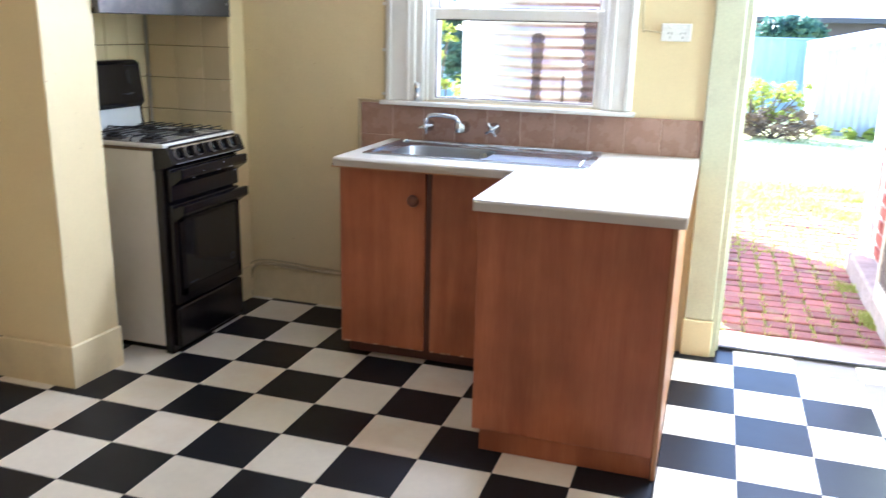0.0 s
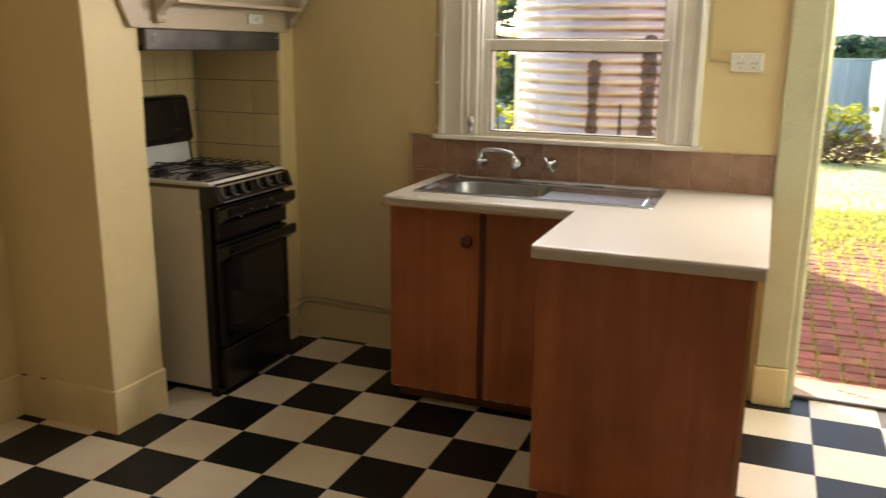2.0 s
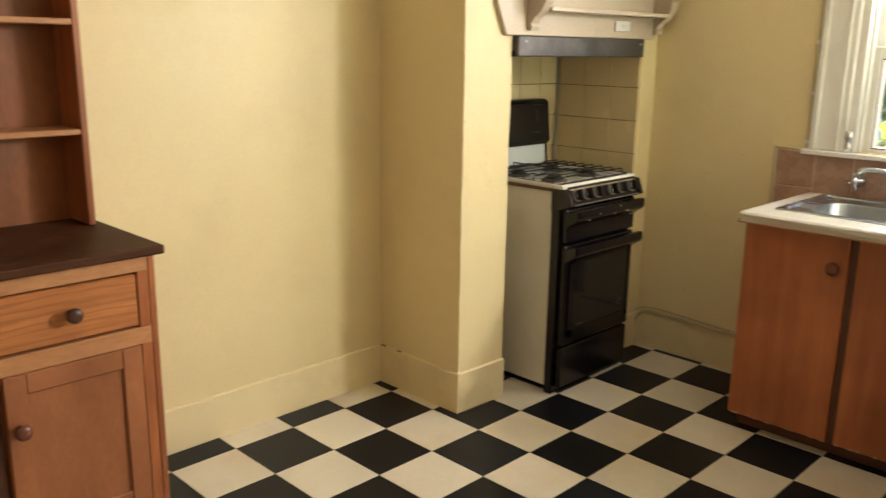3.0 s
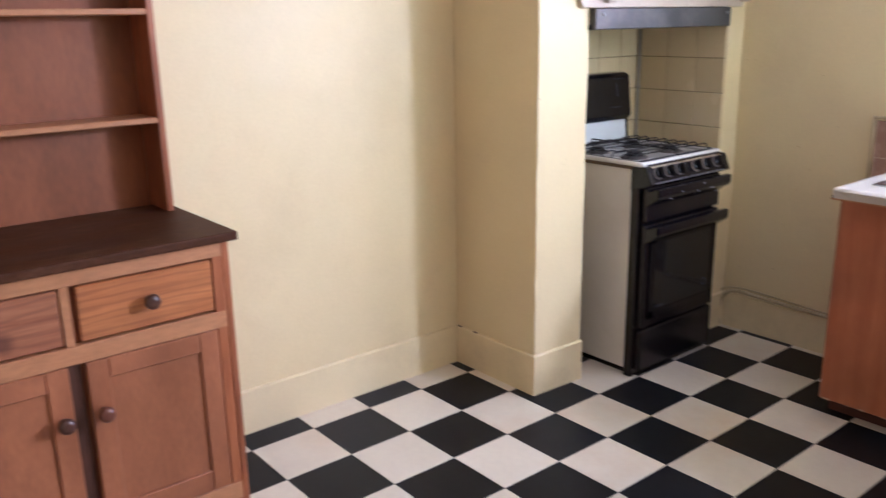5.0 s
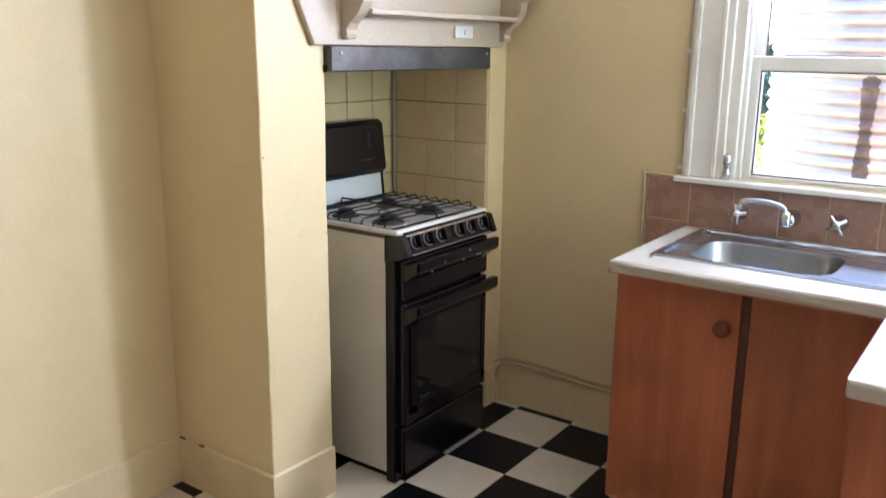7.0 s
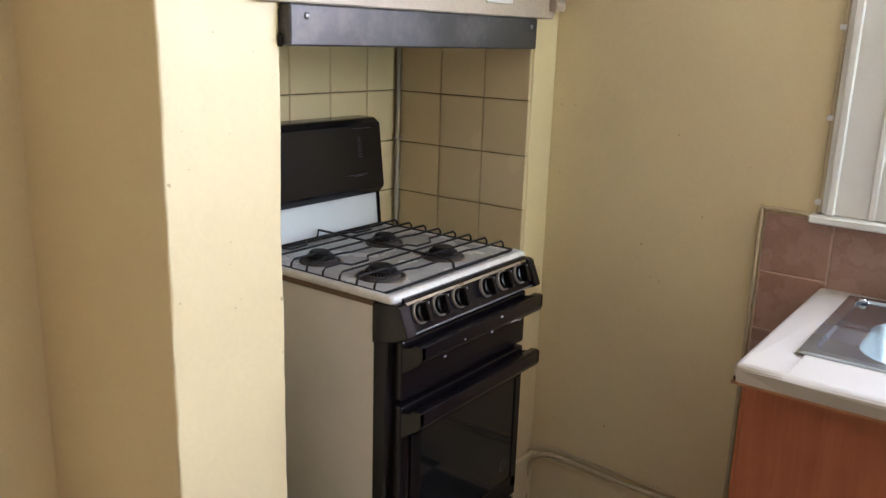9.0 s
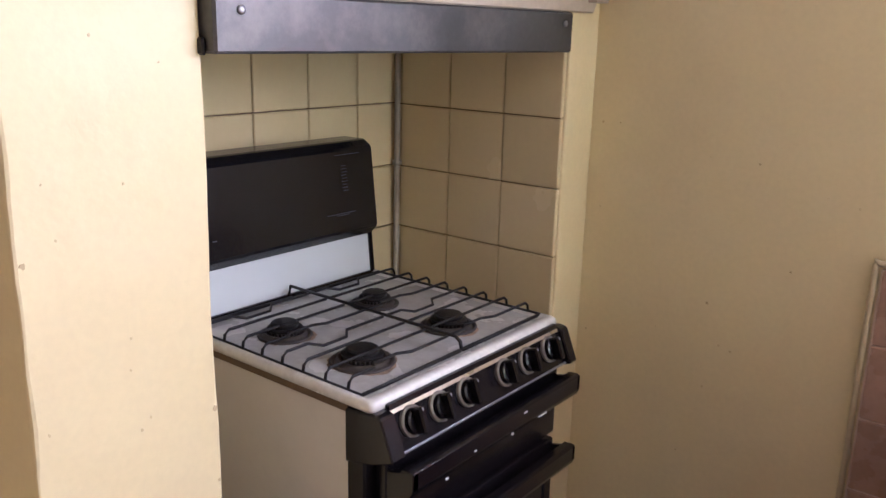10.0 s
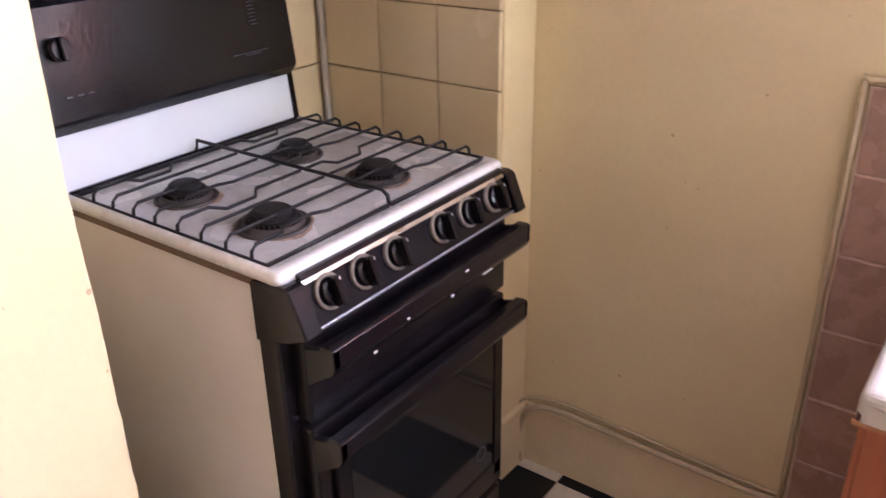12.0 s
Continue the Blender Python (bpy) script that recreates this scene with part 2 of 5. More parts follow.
ENAMEL_SIDE = material("cream stove side panel", (0.70, 0.66, 0.58), 0.35, vary=0.04, scale=4, fine=0.01, bump=0.0, dirt=(0.4, 0.33, 0.22), dirt_amount=0.12, dirt_scale=5)
SPLASH_W = material("white backguard enamel", (0.66, 0.70, 0.72), 0.14, vary=0.02, fine=0.0, bump=0.0)
BLACK = material("black stove enamel", (0.007, 0.0058, 0.0068), 0.22, spec=0.36, vary=0.1, scale=8, fine_scale=220, bump=0.12, rough_vary=0.03)
IRON = material("black cast iron", (0.012, 0.011, 0.0105), 0.5, spec=0.28, vary=0.2, bump=0.3)
BURNER_RING = material("burnt burner dish", (0.045, 0.036, 0.03), 0.5, vary=0.3, bump=0.3)
POINTER = material("grey pointer line", (0.3, 0.3, 0.3), 0.5)
KNOB_RING = material("grey knob skirt", (0.2, 0.17, 0.14), 0.4, vary=0.1)
BRASS = material("worn brass trim", (0.6, 0.52, 0.4), 0.32, 0.9, vary=0.2, scale=12)
TRIM_B = material("brown grimy trim", (0.14, 0.09, 0.05), 0.5, vary=0.2, scale=20)
SILVER = material("silver trim", (0.36, 0.36, 0.37), 0.45, 0.9)
PRINT = material("grey printed marks", (0.045, 0.045, 0.045), 0.5)
CHIP = material("chipped bare patch", (0.6, 0.58, 0.54), 0.6)
OVEN_GLASS = material("dark oven glass", (0.012, 0.013, 0.013), 0.06, vary=0.1, bump=0.0, rough_vary=0.02)
GUARD = material("textured black backguard", (0.007, 0.0068, 0.0085), 0.2, spec=0.5, vary=0.1, scale=10, fine_scale=105, bump=0.2, bump_dist=0.0014, rough_vary=0.06)
HOOD = material("dark grey hood metal", (0.075, 0.075, 0.075), 0.4, 0.5, vary=0.15, scale=5, bump=0.06, dirt=(0.25, 0.22, 0.2), dirt_amount=0.35, dirt_scale=9)
TILE_C = material("cream glazed wall tile", (0.715, 0.585, 0.34), 0.2, vary=0.02, scale=5, fine=0.01, bump=0.0, random_value=0.05)
TILE_P = material("pinkish brown glazed tile", (0.35, 0.213, 0.152), 0.28, vary=0.06, scale=14, fine=0.06, bump=0.05, random_value=0.08)
TGROUT = material("brown grout", (0.16, 0.11, 0.06), 0.9)
PGROUT = material("dull pink grout", (0.58, 0.44, 0.34), 0.9)
PLASTIC = material("white plastic", (0.75, 0.74, 0.70), 0.4, vary=0.02)
CABLE = material("beige cable", (0.52, 0.425, 0.26), 0.5)
PIPE = material("grey painted conduit", (0.42, 0.38, 0.3), 0.45)
DOORGREEN = material("pale green door paint", (0.50, 0.62, 0.52), 0.4, vary=0.06, scale=5, stretch=(1, 1, 0.15), bump=0.12, dirt=(0.2, 0.26, 0.2), dirt_amount=0.25, dirt_scale=6)
FRAMEGREEN = material("dull green-white frame paint", (0.58, 0.57, 0.41), 0.4, vary=0.05, scale=5, bump=0.1, dirt=(0.25, 0.22, 0.15), dirt_amount=0.25, dirt_scale=7)
THRESH = wood("worn pinkish timber sill", (0.30, 0.17, 0.13), (0.52, 0.36, 0.28), 0.7, axis=0)
BRICK_RED = material("red brick", (0.36, 0.085, 0.05), 0.85, vary=0.2, scale=8, fine=0.15, bump=0.5, bump_dist=0.004, random_value=0.2)
BRICK_ORANGE = material("orange brick", (0.46, 0.20, 0.10), 0.85, vary=0.2, scale=10, fine=0.15, bump=0.5, bump_dist=0.004)
BRICK_OLD = material("worn brown-red brick", (0.21, 0.075, 0.052), 0.85, vary=0.25, scale=14, fine=0.2, bump=0.6, bump_dist=0.004)
# the shade under the eave is put into this wall colour
HOUSE_SHADED = material("house wall with eave shade in its colour", (0.11, 0.085, 0.075), 0.8, vary=0.2, scale=2)
MORTAR = material("pale mortar", (0.55, 0.5, 0.42), 0.95, vary=0.12, bump=0.5)
PAVER = material("mottled red paver", (0.30, 0.115, 0.09), 0.85, vary=0.25, scale=9, fine=0.15, bump=0.5, bump_dist=0.004, random_value=0.3, dirt=(0.30, 0.30, 0.09), dirt_amount=0.6, dirt_scale=7)
MOSS = material("green moss", (0.16, 0.2, 0.03), 0.95, vary=0.4, scale=20, bump=0.8, bump_dist=0.006)
GRASS = material("lawn", (0.60, 0.58, 0.25), 0.9, vary=0.35, scale=1.2, fine=0.4, fine_scale=30, bump=0.8, bump_dist=0.03, dirt=(0.46, 0.42, 0.16), dirt_amount=0.8, dirt_scale=2)


def foliage(name, color, shade=0.25, through_light=0.45):
    """Thin leaves that let some sunlight through."""
    m = material(name, color, 0.6, vary=shade, scale=5, bump=0)
    n, l = m.node_tree.nodes, m.node_tree.links
    t = n.new("ShaderNodeBsdfTranslucent")
    t.inputs["Color"].default_value = (*color, 1)
    mix = n.new("ShaderNodeMixShader")
    mix.inputs[0].default_value = through_light
    l.new(n["Principled BSDF"].outputs[0], mix.inputs[1])
    l.new(t.outputs[0], mix.inputs[2])
    l.new(mix.outputs[0], n["Material Output"].inputs["Surface"])
    return m


BLADE = foliage("grass blade", (0.46, 0.49, 0.11))
LEAF_Y = foliage("yellow-green leaf", (0.34, 0.38, 0.05))
LEAF_D = foliage("dark green leaf", (0.065, 0.13, 0.085))
LEAF_B = material("dry brown twig", (0.22, 0.145, 0.08), 0.8, vary=0.3, scale=6, bump=0)
MARK_PALE = material("faint ochre wall mark", (0.60, 0.47, 0.26), 0.7)
MARK = material("faint brown wall mark", (0.5, 0.37, 0.2), 0.7)
DARKGREEN = material("dark green old edge paint", (0.05, 0.09, 0.07), 0.5, vary=0.2, scale=8)
BURNT = material("burnt rust-brown stain", (0.27, 0.18, 0.125), 0.6, vary=0.4, scale=60, fine=0.2)
BARK = material("bark", (0.12, 0.085, 0.055), 0.9, vary=0.3, scale=12, bump=0.8, bump_dist=0.01)
CONCRETE = material("weathered concrete", (0.42, 0.34, 0.27), 0.9, vary=0.2, scale=6, fine=0.15, bump=0.5, bump_dist=0.004, dirt=(0.2, 0.15, 0.1), dirt_amount=0.5, dirt_scale=8)
ZINC = material("weathered zinc sheet", (0.50, 0.50, 0.475), 0.5, 0.2, vary=0.1, scale=2, bump=0.1)
SHED_ROOF = material("grey shed roof sheet", (0.36, 0.38, 0.41), 0.5, 0.2, vary=0.08, scale=2, bump=0.1)
RUST = material("rusty galvanised tank sheet", (0.52, 0.52, 0.56), 0.42, 0.35, vary=0.15, scale=3, stretch=(1, 1, 0.5), bump=0.2, dirt=(0.36, 0.23, 0.21), dirt_amount=0.7, dirt_scale=2.6)


def rust_shade_bands(m, pitch, phase):
    """Paints rust and the ridges' shade as brown bands in the grooves, more on the weathered side."""
    n, l = m.node_tree.nodes, m.node_tree.links
    b = n["Principled BSDF"]
    base = b.inputs["Base Color"].links[0].from_socket
    tc, sep = n.new("ShaderNodeTexCoord"), n.new("ShaderNodeSeparateXYZ")
    l.new(tc.outputs["Object"], sep.inputs[0])
    turn = n.new("ShaderNodeMath")
    turn.operation = "MULTIPLY_ADD"
    turn.inputs[1].default_value, turn.inputs[2].default_value = 2 * math.pi / pitch, phase
    l.new(sep.outputs["Z"], turn.inputs[0])
    wave = n.new("ShaderNodeMath")
    wave.operation = "SINE"
    l.new(turn.outputs[0], wave.inputs[0])
    groove = n.new("ShaderNodeMapRange")
    groove.inputs["From Min"].default_value, groove.inputs["From Max"].default_value = 0.15, 0.95
    l.new(wave.outputs[0], groove.inputs["Value"])
    stain = n.new("ShaderNodeTexNoise")
    stain.inputs["Scale"].default_value, stain.inputs["Detail"].default_value = 4.0, 6
    l.new(tc.outputs["Object"], stain.inputs["Vector"])
    side = n.new("ShaderNodeMath")
    side.operation = "MULTIPLY_ADD"
    side.inputs[1].default_value = 0.35
    l.new(sep.outputs["X"], side.inputs[0])
    l.new(stain.outputs["Fac"], side.inputs[2])
    amount = n.new("ShaderNodeMapRange")
    amount.inputs["From Min"].default_value, amount.inputs["From Max"].default_value = 0.3, 0.65
    amount.inputs["To Min"].default_value, amount.inputs["To Max"].default_value = 0.25, 0.9
    l.new(side.outputs[0], amount.inputs["Value"])
    fac = n.new("ShaderNodeMath")
    fac.operation = "MULTIPLY"
    l.new(groove.outputs[0], fac.inputs[0])
    l.new(amount.outputs[0], fac.inputs[1])
    mix = n.new("ShaderNodeMix")
    mix.data_type = "RGBA"
    l.new(fac.outputs[0], mix.inputs["Factor"])
    l.new(base, mix.inputs[6])
    mix.inputs[7].default_value = (0.17, 0.088, 0.072, 1)
    l.new(mix.outputs[2], b.inputs["Base Color"])


RUST_DARK = material("dark rust stain", (0.085, 0.06, 0.05), 0.8, vary=0.35, scale=12, dirt=(0.36, 0.25, 0.22), dirt_amount=0.85, dirt_scale=11, alpha=0.72)
FENCE = material("pale blue sheet fence", (0.36, 0.48, 0.58), 0.5, vary=0.06, scale=2)
ROOFPALE = material("pale metal roof", (0.78, 0.79, 0.79), 0.5, 0.1, vary=0.06, scale=1)
DARKTRIM = material("dark gutter paint", (0.05, 0.045, 0.045), 0.5)
MESH = material("dark fly mesh", (0.15, 0.12, 0.105), 0.6, alpha=0.82, bump=0)
GRILLE = material("grey-brown screen grille", (0.24, 0.20, 0.175), 0.45, 0.3)
SCREENFRAME = material("cream screen frame paint", (0.62, 0.55, 0.42), 0.5, vary=0.1, scale=6, dirt=(0.3, 0.22, 0.14), dirt_amount=0.4, dirt_scale=6)
GLASS = bpy.data.materials.new("clear window glass")
GLASS.use_nodes = True
gb = GLASS.node_tree.nodes["Principled BSDF"]
gb.inputs["Base Color"].default_value = (1, 1, 1, 1)
gb.inputs["Roughness"].default_value = 0.0
gb.inputs["IOR"].default_value = 1.45
gb.inputs["Transmission Weight"].default_value = 1.0


# ---- building helpers (coordinates in plan units) ----
ROOT = {}
SKEWED = set()  # things on the chimney's front, which stands 2 degrees out of square


def thing(name, at, label, category, group="", kind=""):
    ob = new(name)
    ob.location = Vector(at) * U
    ob.empty_display_size = 0.05
    ROOT[ob.name] = Vector(at)
    return tagged(ob, label, category, group, kind)


def part(name, bm, mat, parent=None, label="", smooth=False):
    """Links a bmesh, drawn in plan units, as one mesh object, under its thing if there is one."""
    base = ROOT[parent.name] if parent else Vector((0, 0, 0))
    if name in SKEWED or parent and parent.name in SKEWED:
        for v in bm.verts:
            v.co.x += 0.036 * (v.co.y - 0.056) if v.co.x > -0.7 else 0
    for v in bm.verts:
        v.co = (v.co - base) * U
    bmesh.ops.recalc_face_normals(bm, faces=bm.faces)
    me = bpy.data.meshes.new(name)
    bm.to_mesh(me)
    bm.free()
    for m in mat if isinstance(mat, (list, tuple)) else [mat]:
        me.materials.append(m)
    if smooth:
        for p in me.polygons:
            p.use_smooth = True
    ob = new(name, me)
    if parent:
        ob.parent = parent
        ROOT[ob.name] = base
    else:
        ROOT[ob.name] = Vector((0, 0, 0))
    if label:
        ob["label"] = label
    return ob


def add_box(bm, lo, hi, bevel=0.0, seg=1, mi=0):
    r = bmesh.ops.create_cube(bm, size=1)
    c = [(a + b) / 2 for a, b in zip(lo, hi)]
    d = [abs(b - a) for a, b in zip(lo, hi)]
    for v in r["verts"]:
        v.co = Vector((v.co.x * d[0] + c[0], v.co.y * d[1] + c[1], v.co.z * d[2] + c[2]))
    faces = {f for v in r["verts"] for f in v.link_faces}
    for f in faces:
        f.material_index = mi
    if bevel:
        edges = {e for v in r["verts"] for e in v.link_edges}
        bmesh.ops.bevel(bm, geom=list(edges), offset=min(bevel, min(d) * 0.45), segments=seg, profile=0.5, affect="EDGES", material=-1)
    return bm


def box(name, lo, hi, mat, parent=None, label="", bevel=0.003, seg=1):
    return part(name, add_box(bmesh.new(), lo, hi, bevel, seg), mat, parent, label)


def boxes(name, spans, mat, parent=None, label="", bevel=0.0):
    bm = bmesh.new()
    for lo, hi in spans:
        add_box(bm, lo, hi, bevel)
    return part(name, bm, mat, parent, label)


def add_prism(bm, outline, a, b, axis):
    """Extrudes a 2D outline along an axis from a to b. The outline's pairs fill the other two axes in order."""
    def co(p, t):
        q = [p[0], p[1]]
        q.insert(axis, t)
        return q
    va = [bm.verts.new(co(p, a)) for p in outline]
    vb = [bm.verts.new(co(p, b)) for p in outline]
    k = len(outline)
    bm.faces.new(va)
    bm.faces.new(vb[::-1])
    for i in range(k):
        bm.faces.new((va[i], vb[i], vb[(i + 1) % k], va[(i + 1) % k]))
    return bm


def prism(name, outline, a, b, axis, mat, parent=None, label="", bevel=0.0):
    bm = add_prism(bmesh.new(), outline, a, b, axis)
    if bevel:
        bmesh.ops.recalc_face_normals(bm, faces=bm.faces)
        bmesh.ops.bevel(bm, geom=list(bm.edges), offset=bevel, segments=1, affect="EDGES")
    return part(name, bm, mat, parent, label)


def add_lathe(bm, profile, center, axis=2, seg=24, sign=1):
    """Turns a profile of (radius, height) about an axis."""
    rings = []
    for r, h in profile:
        ring = []
        for k in range(seg):
            a = 2 * math.pi * k / seg
            q = [r * math.cos(a), r * math.sin(a)]
            q.insert(axis, sign * h)
            ring.append(bm.verts.new([q[i] + center[i] for i in range(3)]))
        rings.append(ring)
    for a, b in zip(rings, rings[1:]):
        for k in range(seg):
            bm.faces.new((a[k], a[(k + 1) % seg], b[(k + 1) % seg], b[k]))
    bm.faces.new(rings[0])
    bm.faces.new(rings[-1][::-1])
    return bm


def lathe(name, profile, center, mat, parent=None, label="", axis=2, seg=24, sign=1):
    return part(name, add_lathe(bmesh.new(), profile, center, axis, seg, sign), mat, parent, label, smooth=True)


def add_tube(bm, pts, r, seg=8):
    """A round wire through the points."""
    pts = [Vector(p) for p in pts]
    rings, up = [], Vector((0.13, 0.31, 0.94)).normalized()
    for i, p in enumerate(pts):
        t = (pts[min(i + 1, len(pts) - 1)] - pts[max(i - 1, 0)]).normalized()
        x = t.cross(up if abs(t.dot(up)) < 0.9 else Vector((1, 0.2, 0))).normalized()
        y = t.cross(x)
        rings.append([bm.verts.new(p + (x * math.cos(2 * math.pi * k / seg) + y * math.sin(2 * math.pi * k / seg)) * r) for k in range(seg)])
    for a, b in zip(rings, rings[1:]):
        for k in range(seg):
            bm.faces.new((a[k], a[(k + 1) % seg], b[(k + 1) % seg], b[k]))
    bm.faces.new(rings[0])
    bm.faces.new(rings[-1][::-1])
    return bm


def tube(name, pts, r, mat, parent=None, label="", seg=8):
    return part(name, add_tube(bmesh.new(), pts, r, seg), mat, parent, label, smooth=True)


def curve_points(pts, n=6):
    """Catmull-Rom points through the given ones."""
    p = [Vector(q) for q in pts]
    p = [p[0] * 2 - p[1]] + p + [p[-1] * 2 - p[-2]]
    out = []
    for i in range(1, len(p) - 2):
        for k in range(n):
            t = k / n
            out.append(0.5 * (2 * p[i] + (p[i + 1] - p[i - 1]) * t + (2 * p[i - 1] - 5 * p[i] + 4 * p[i + 1] - p[i + 2]) * t * t
                              + (3 * p[i] - p[i - 1] - 3 * p[i + 1] + p[i + 2]) * t ** 3))
    return out + [p[-2]]


def structure(ob, label, category):
    return tagged(ob, label, category, kind="structure")


# ---- room shell ----
WX, WY = -0.965, 1.42        # faces of the left wall and of the window wall
EX, BY, CZ = 3.05, -3.575, 2.85  # right wall, back wall, ceiling
T = 0.275                    # one floor tile
OUT_Y = 1.70                 # outer face of the window wall
WIN = (0.585, 1.50, 1.145, 2.14)   # window opening: x from, x to, z from, z to
DOOR = (2.085, 2.965, 2.16)        # door opening: x from, x to, height

floor = structure(box("floor", (WX - 0.14, BY - 0.1, -0.06), (EX + 0.1, 1.545, -0.0042), GROUT, bevel=0), "kitchen floor laid with black and off-white vinyl checker tiles", "floor")
structure(box("wall_west", (WX - 0.2, BY - 0.2, -0.06), (WX, OUT_Y, CZ), CREAM, bevel=0), "cream painted plaster wall behind the dresser", "wall")
wall_n = structure(boxes("wall_north", [
    ((WX, WY, -0.06), (WIN[0], OUT_Y, CZ)),
    ((WIN[0], WY, -0.06), (WIN[1], OUT_Y, WIN[2])),
    ((WIN[0], WY, WIN[3]), (WIN[1], OUT_Y, CZ)),
    ((WIN[1], WY, -0.06), (DOOR[0], OUT_Y, CZ)),
    ((DOOR[0], WY, DOOR[2]), (DOOR[1], OUT_Y, CZ)),
    ((DOOR[1], WY, -0.06), (EX + 0.2, OUT_Y, CZ))], CREAM), "cream painted wall with the sink window and back door", "wall")
structure(box("wall_east", (EX, BY - 0.2, -0.06), (EX + 0.2, WY, CZ), CREAM, bevel=0), "cream painted wall behind the pantry cupboard", "wall")
# unseen closing wall, its colour darkened so less light bounces back
structure(box("wall_south", (WX - 0.2, BY - 0.2, -0.06), (EX + 0.2, BY, CZ), BACK_DIM, bevel=0), "plain unseen back wall, darkened to cut bounced light", "wall")
structure(box("ceiling", (WX - 0.2, BY - 0.2, CZ), (EX + 0.2, OUT_Y, CZ + 0.15), CEIL, bevel=0), "plain white painted ceiling", "ceiling")

# chimney breast with the stove recess
CX, P0, P1, R1 = -0.455, 0.056, 0.338, 1.297
REC_X, REC_Y = -0.925, 1.285
chimney = structure(thing("chimney_breast", (CX, P0, 0), "cream painted chimney breast with a stove recess", "chimney breast"), "cream painted chimney breast with a stove recess", "chimney breast")
SKEWED.add(chimney.name)


def plaster_pier(y0, y1, seed):
    """A pier with hand-plastered, slightly wavy rounded corners."""
    bm = bmesh.new()
    rings = []
    for k in range(117):
        z = -0.05 + (CZ + 0.05) * k / 116
        a, b = (0.0035 * noise.noise((z * 3.1, seed + i, 0)) + 0.0022 * noise.noise((z * 13, seed + i, 4)) + 0.0012 * noise.noise((z * 47, seed + i, 8)) for i in (0, 5))
        ra, rb = 0.005 + 0.0035 * noise.noise((z * 9, seed, 2)), 0.005 + 0.0035 * noise.noise((z * 9, seed, 6))
        x, ya, yb = CX, y0 + a, y1 + b
        ring = [(WX, y0), (WX + 0.3, y0), (x - ra, ya), (x - ra * 0.3, ya + ra * 0.3), (x, ya + ra), (x, yb - rb), (x - rb * 0.3, yb - rb * 0.3), (x - rb, yb), (WX + 0.3, y1), (WX, y1)]
        rings.append([bm.verts.new((*p, z)) for p in ring])
    for p, q in zip(rings, rings[1:]):
        for i in range(len(p)):
            bm.faces.new((p[i], p[(i + 1) % len(p)], q[(i + 1) % len(p)], q[i]))
    bm.faces.new(rings[0])
    bm.faces.new(rings[-1][::-1])
    part("pier", bm, CREAM, chimney)


plaster_pier(P0, P1, 3)
plaster_pier(R1, WY, 17)
box("breast", (WX, P1, 1.60), (CX - 0.002, R1, CZ), CREAM, chimney, bevel=0)
box("recess_back", (WX, P1, -0.05), (REC_X - 0.008, R1, 1.60), TGROUT, chimney, bevel=0)
box("recess_side", (REC_X - 0.008, REC_Y + 0.008, -0.05), (CX - 0.012, R1, 1.60), TGROUT, chimney, bevel=0)


def skirting(name, a, b, axis, face, out, h=0.184):
    """A skirting board from a to b along an axis, its back on the wall face, chamfered at the top."""
    prof = [(0, -0.01), (0.012, -0.01), (0.0115, h - 0.005), (0.008, h - 0.0015), (0.003, h), (0, h)]
    if axis == 1:
        pts = [(face + out * d, z) for d, z in prof]
    else:
        pts = [(face + out * d, z) for d, z in prof]
    return structure(prism(name, pts, a, b, axis, SKIRT), "cream painted timber skirting board, scuffed", "skirting")


skirting("baseboard", BY, P0, 1, WX, 1)
skirting("baseboard", WX + 0.012, CX + 0.012, 0, P0, -1)
SKEWED.add("chimney_baseboard")
skirting("chimney_baseboard", P0, P1, 1, CX, 1)
skirting("baseboard", CX + 0.03, 0.26, 0, WY, -1)
skirting("chimney_baseboard", R1 + 0.002, WY - 0.012, 1, CX, 1)
# ---- recess tiles ----
def tile_mesh(name, w, h, d, axis, mat, gap=0.0028):
    """A wall tile in real metres, centred on its face; axis is its normal."""
    bm = bmesh.new()
    size = [w - gap, h - gap]
    size.insert(axis, d)
    lo, hi = [-s / 2 for s in size], [s / 2 for s in size]
    add_box(bm, lo, hi, 0.0025)
    for v in bm.verts:
        v.co *= U
    me = bpy.data.meshes.new(name)
    bm.to_mesh(me)
    bm.free()
    me.materials.append(mat)
    return me


def place(name, me, at, parent):
    ob = new(name, me)
    ob.parent = parent
    ob.location = (Vector(at) - ROOT[parent.name]) * U
    return ob


TW = 0.1655
meshes = {}


def tile_fill(parent, axis, face, a0, a1, z0, z1, start_a, start_z, mat, name="tile", w=TW, h=TW, depth=0.012):
    """Lays wall tiles on a face between a0 and a1 and z0 and z1, cutting those at the edges."""
    i0 = math.floor((a0 - start_a) / w)
    i1 = math.ceil((a1 - start_a) / w)
    j0 = math.floor((z0 - start_z) / h)
    j1 = math.ceil((z1 - start_z) / h)
    for i in range(i0, i1):
        for j in range(j0, j1):
            la, lb = max(a0, start_a + i * w), min(a1, start_a + (i + 1) * w)
            za, zb = max(z0, start_z + j * h), min(z1, start_z + (j + 1) * h)
            if lb - la < 0.012 or zb - za < 0.012:
                continue
            key = (axis, round(lb - la, 4), round(zb - za, 4), mat.name, depth)
            if key not in meshes:
                meshes[key] = tile_mesh(name, lb - la, zb - za, depth, axis, mat)
            at = [(la + lb) / 2, (za + zb) / 2]
            at.insert(axis, face)
            place(name, meshes[key], at, parent)


tile_fill(chimney, 0, REC_X - 0.004, P1, REC_Y, 0.55, 1.60, 0.808, 1.379, TILE_C)
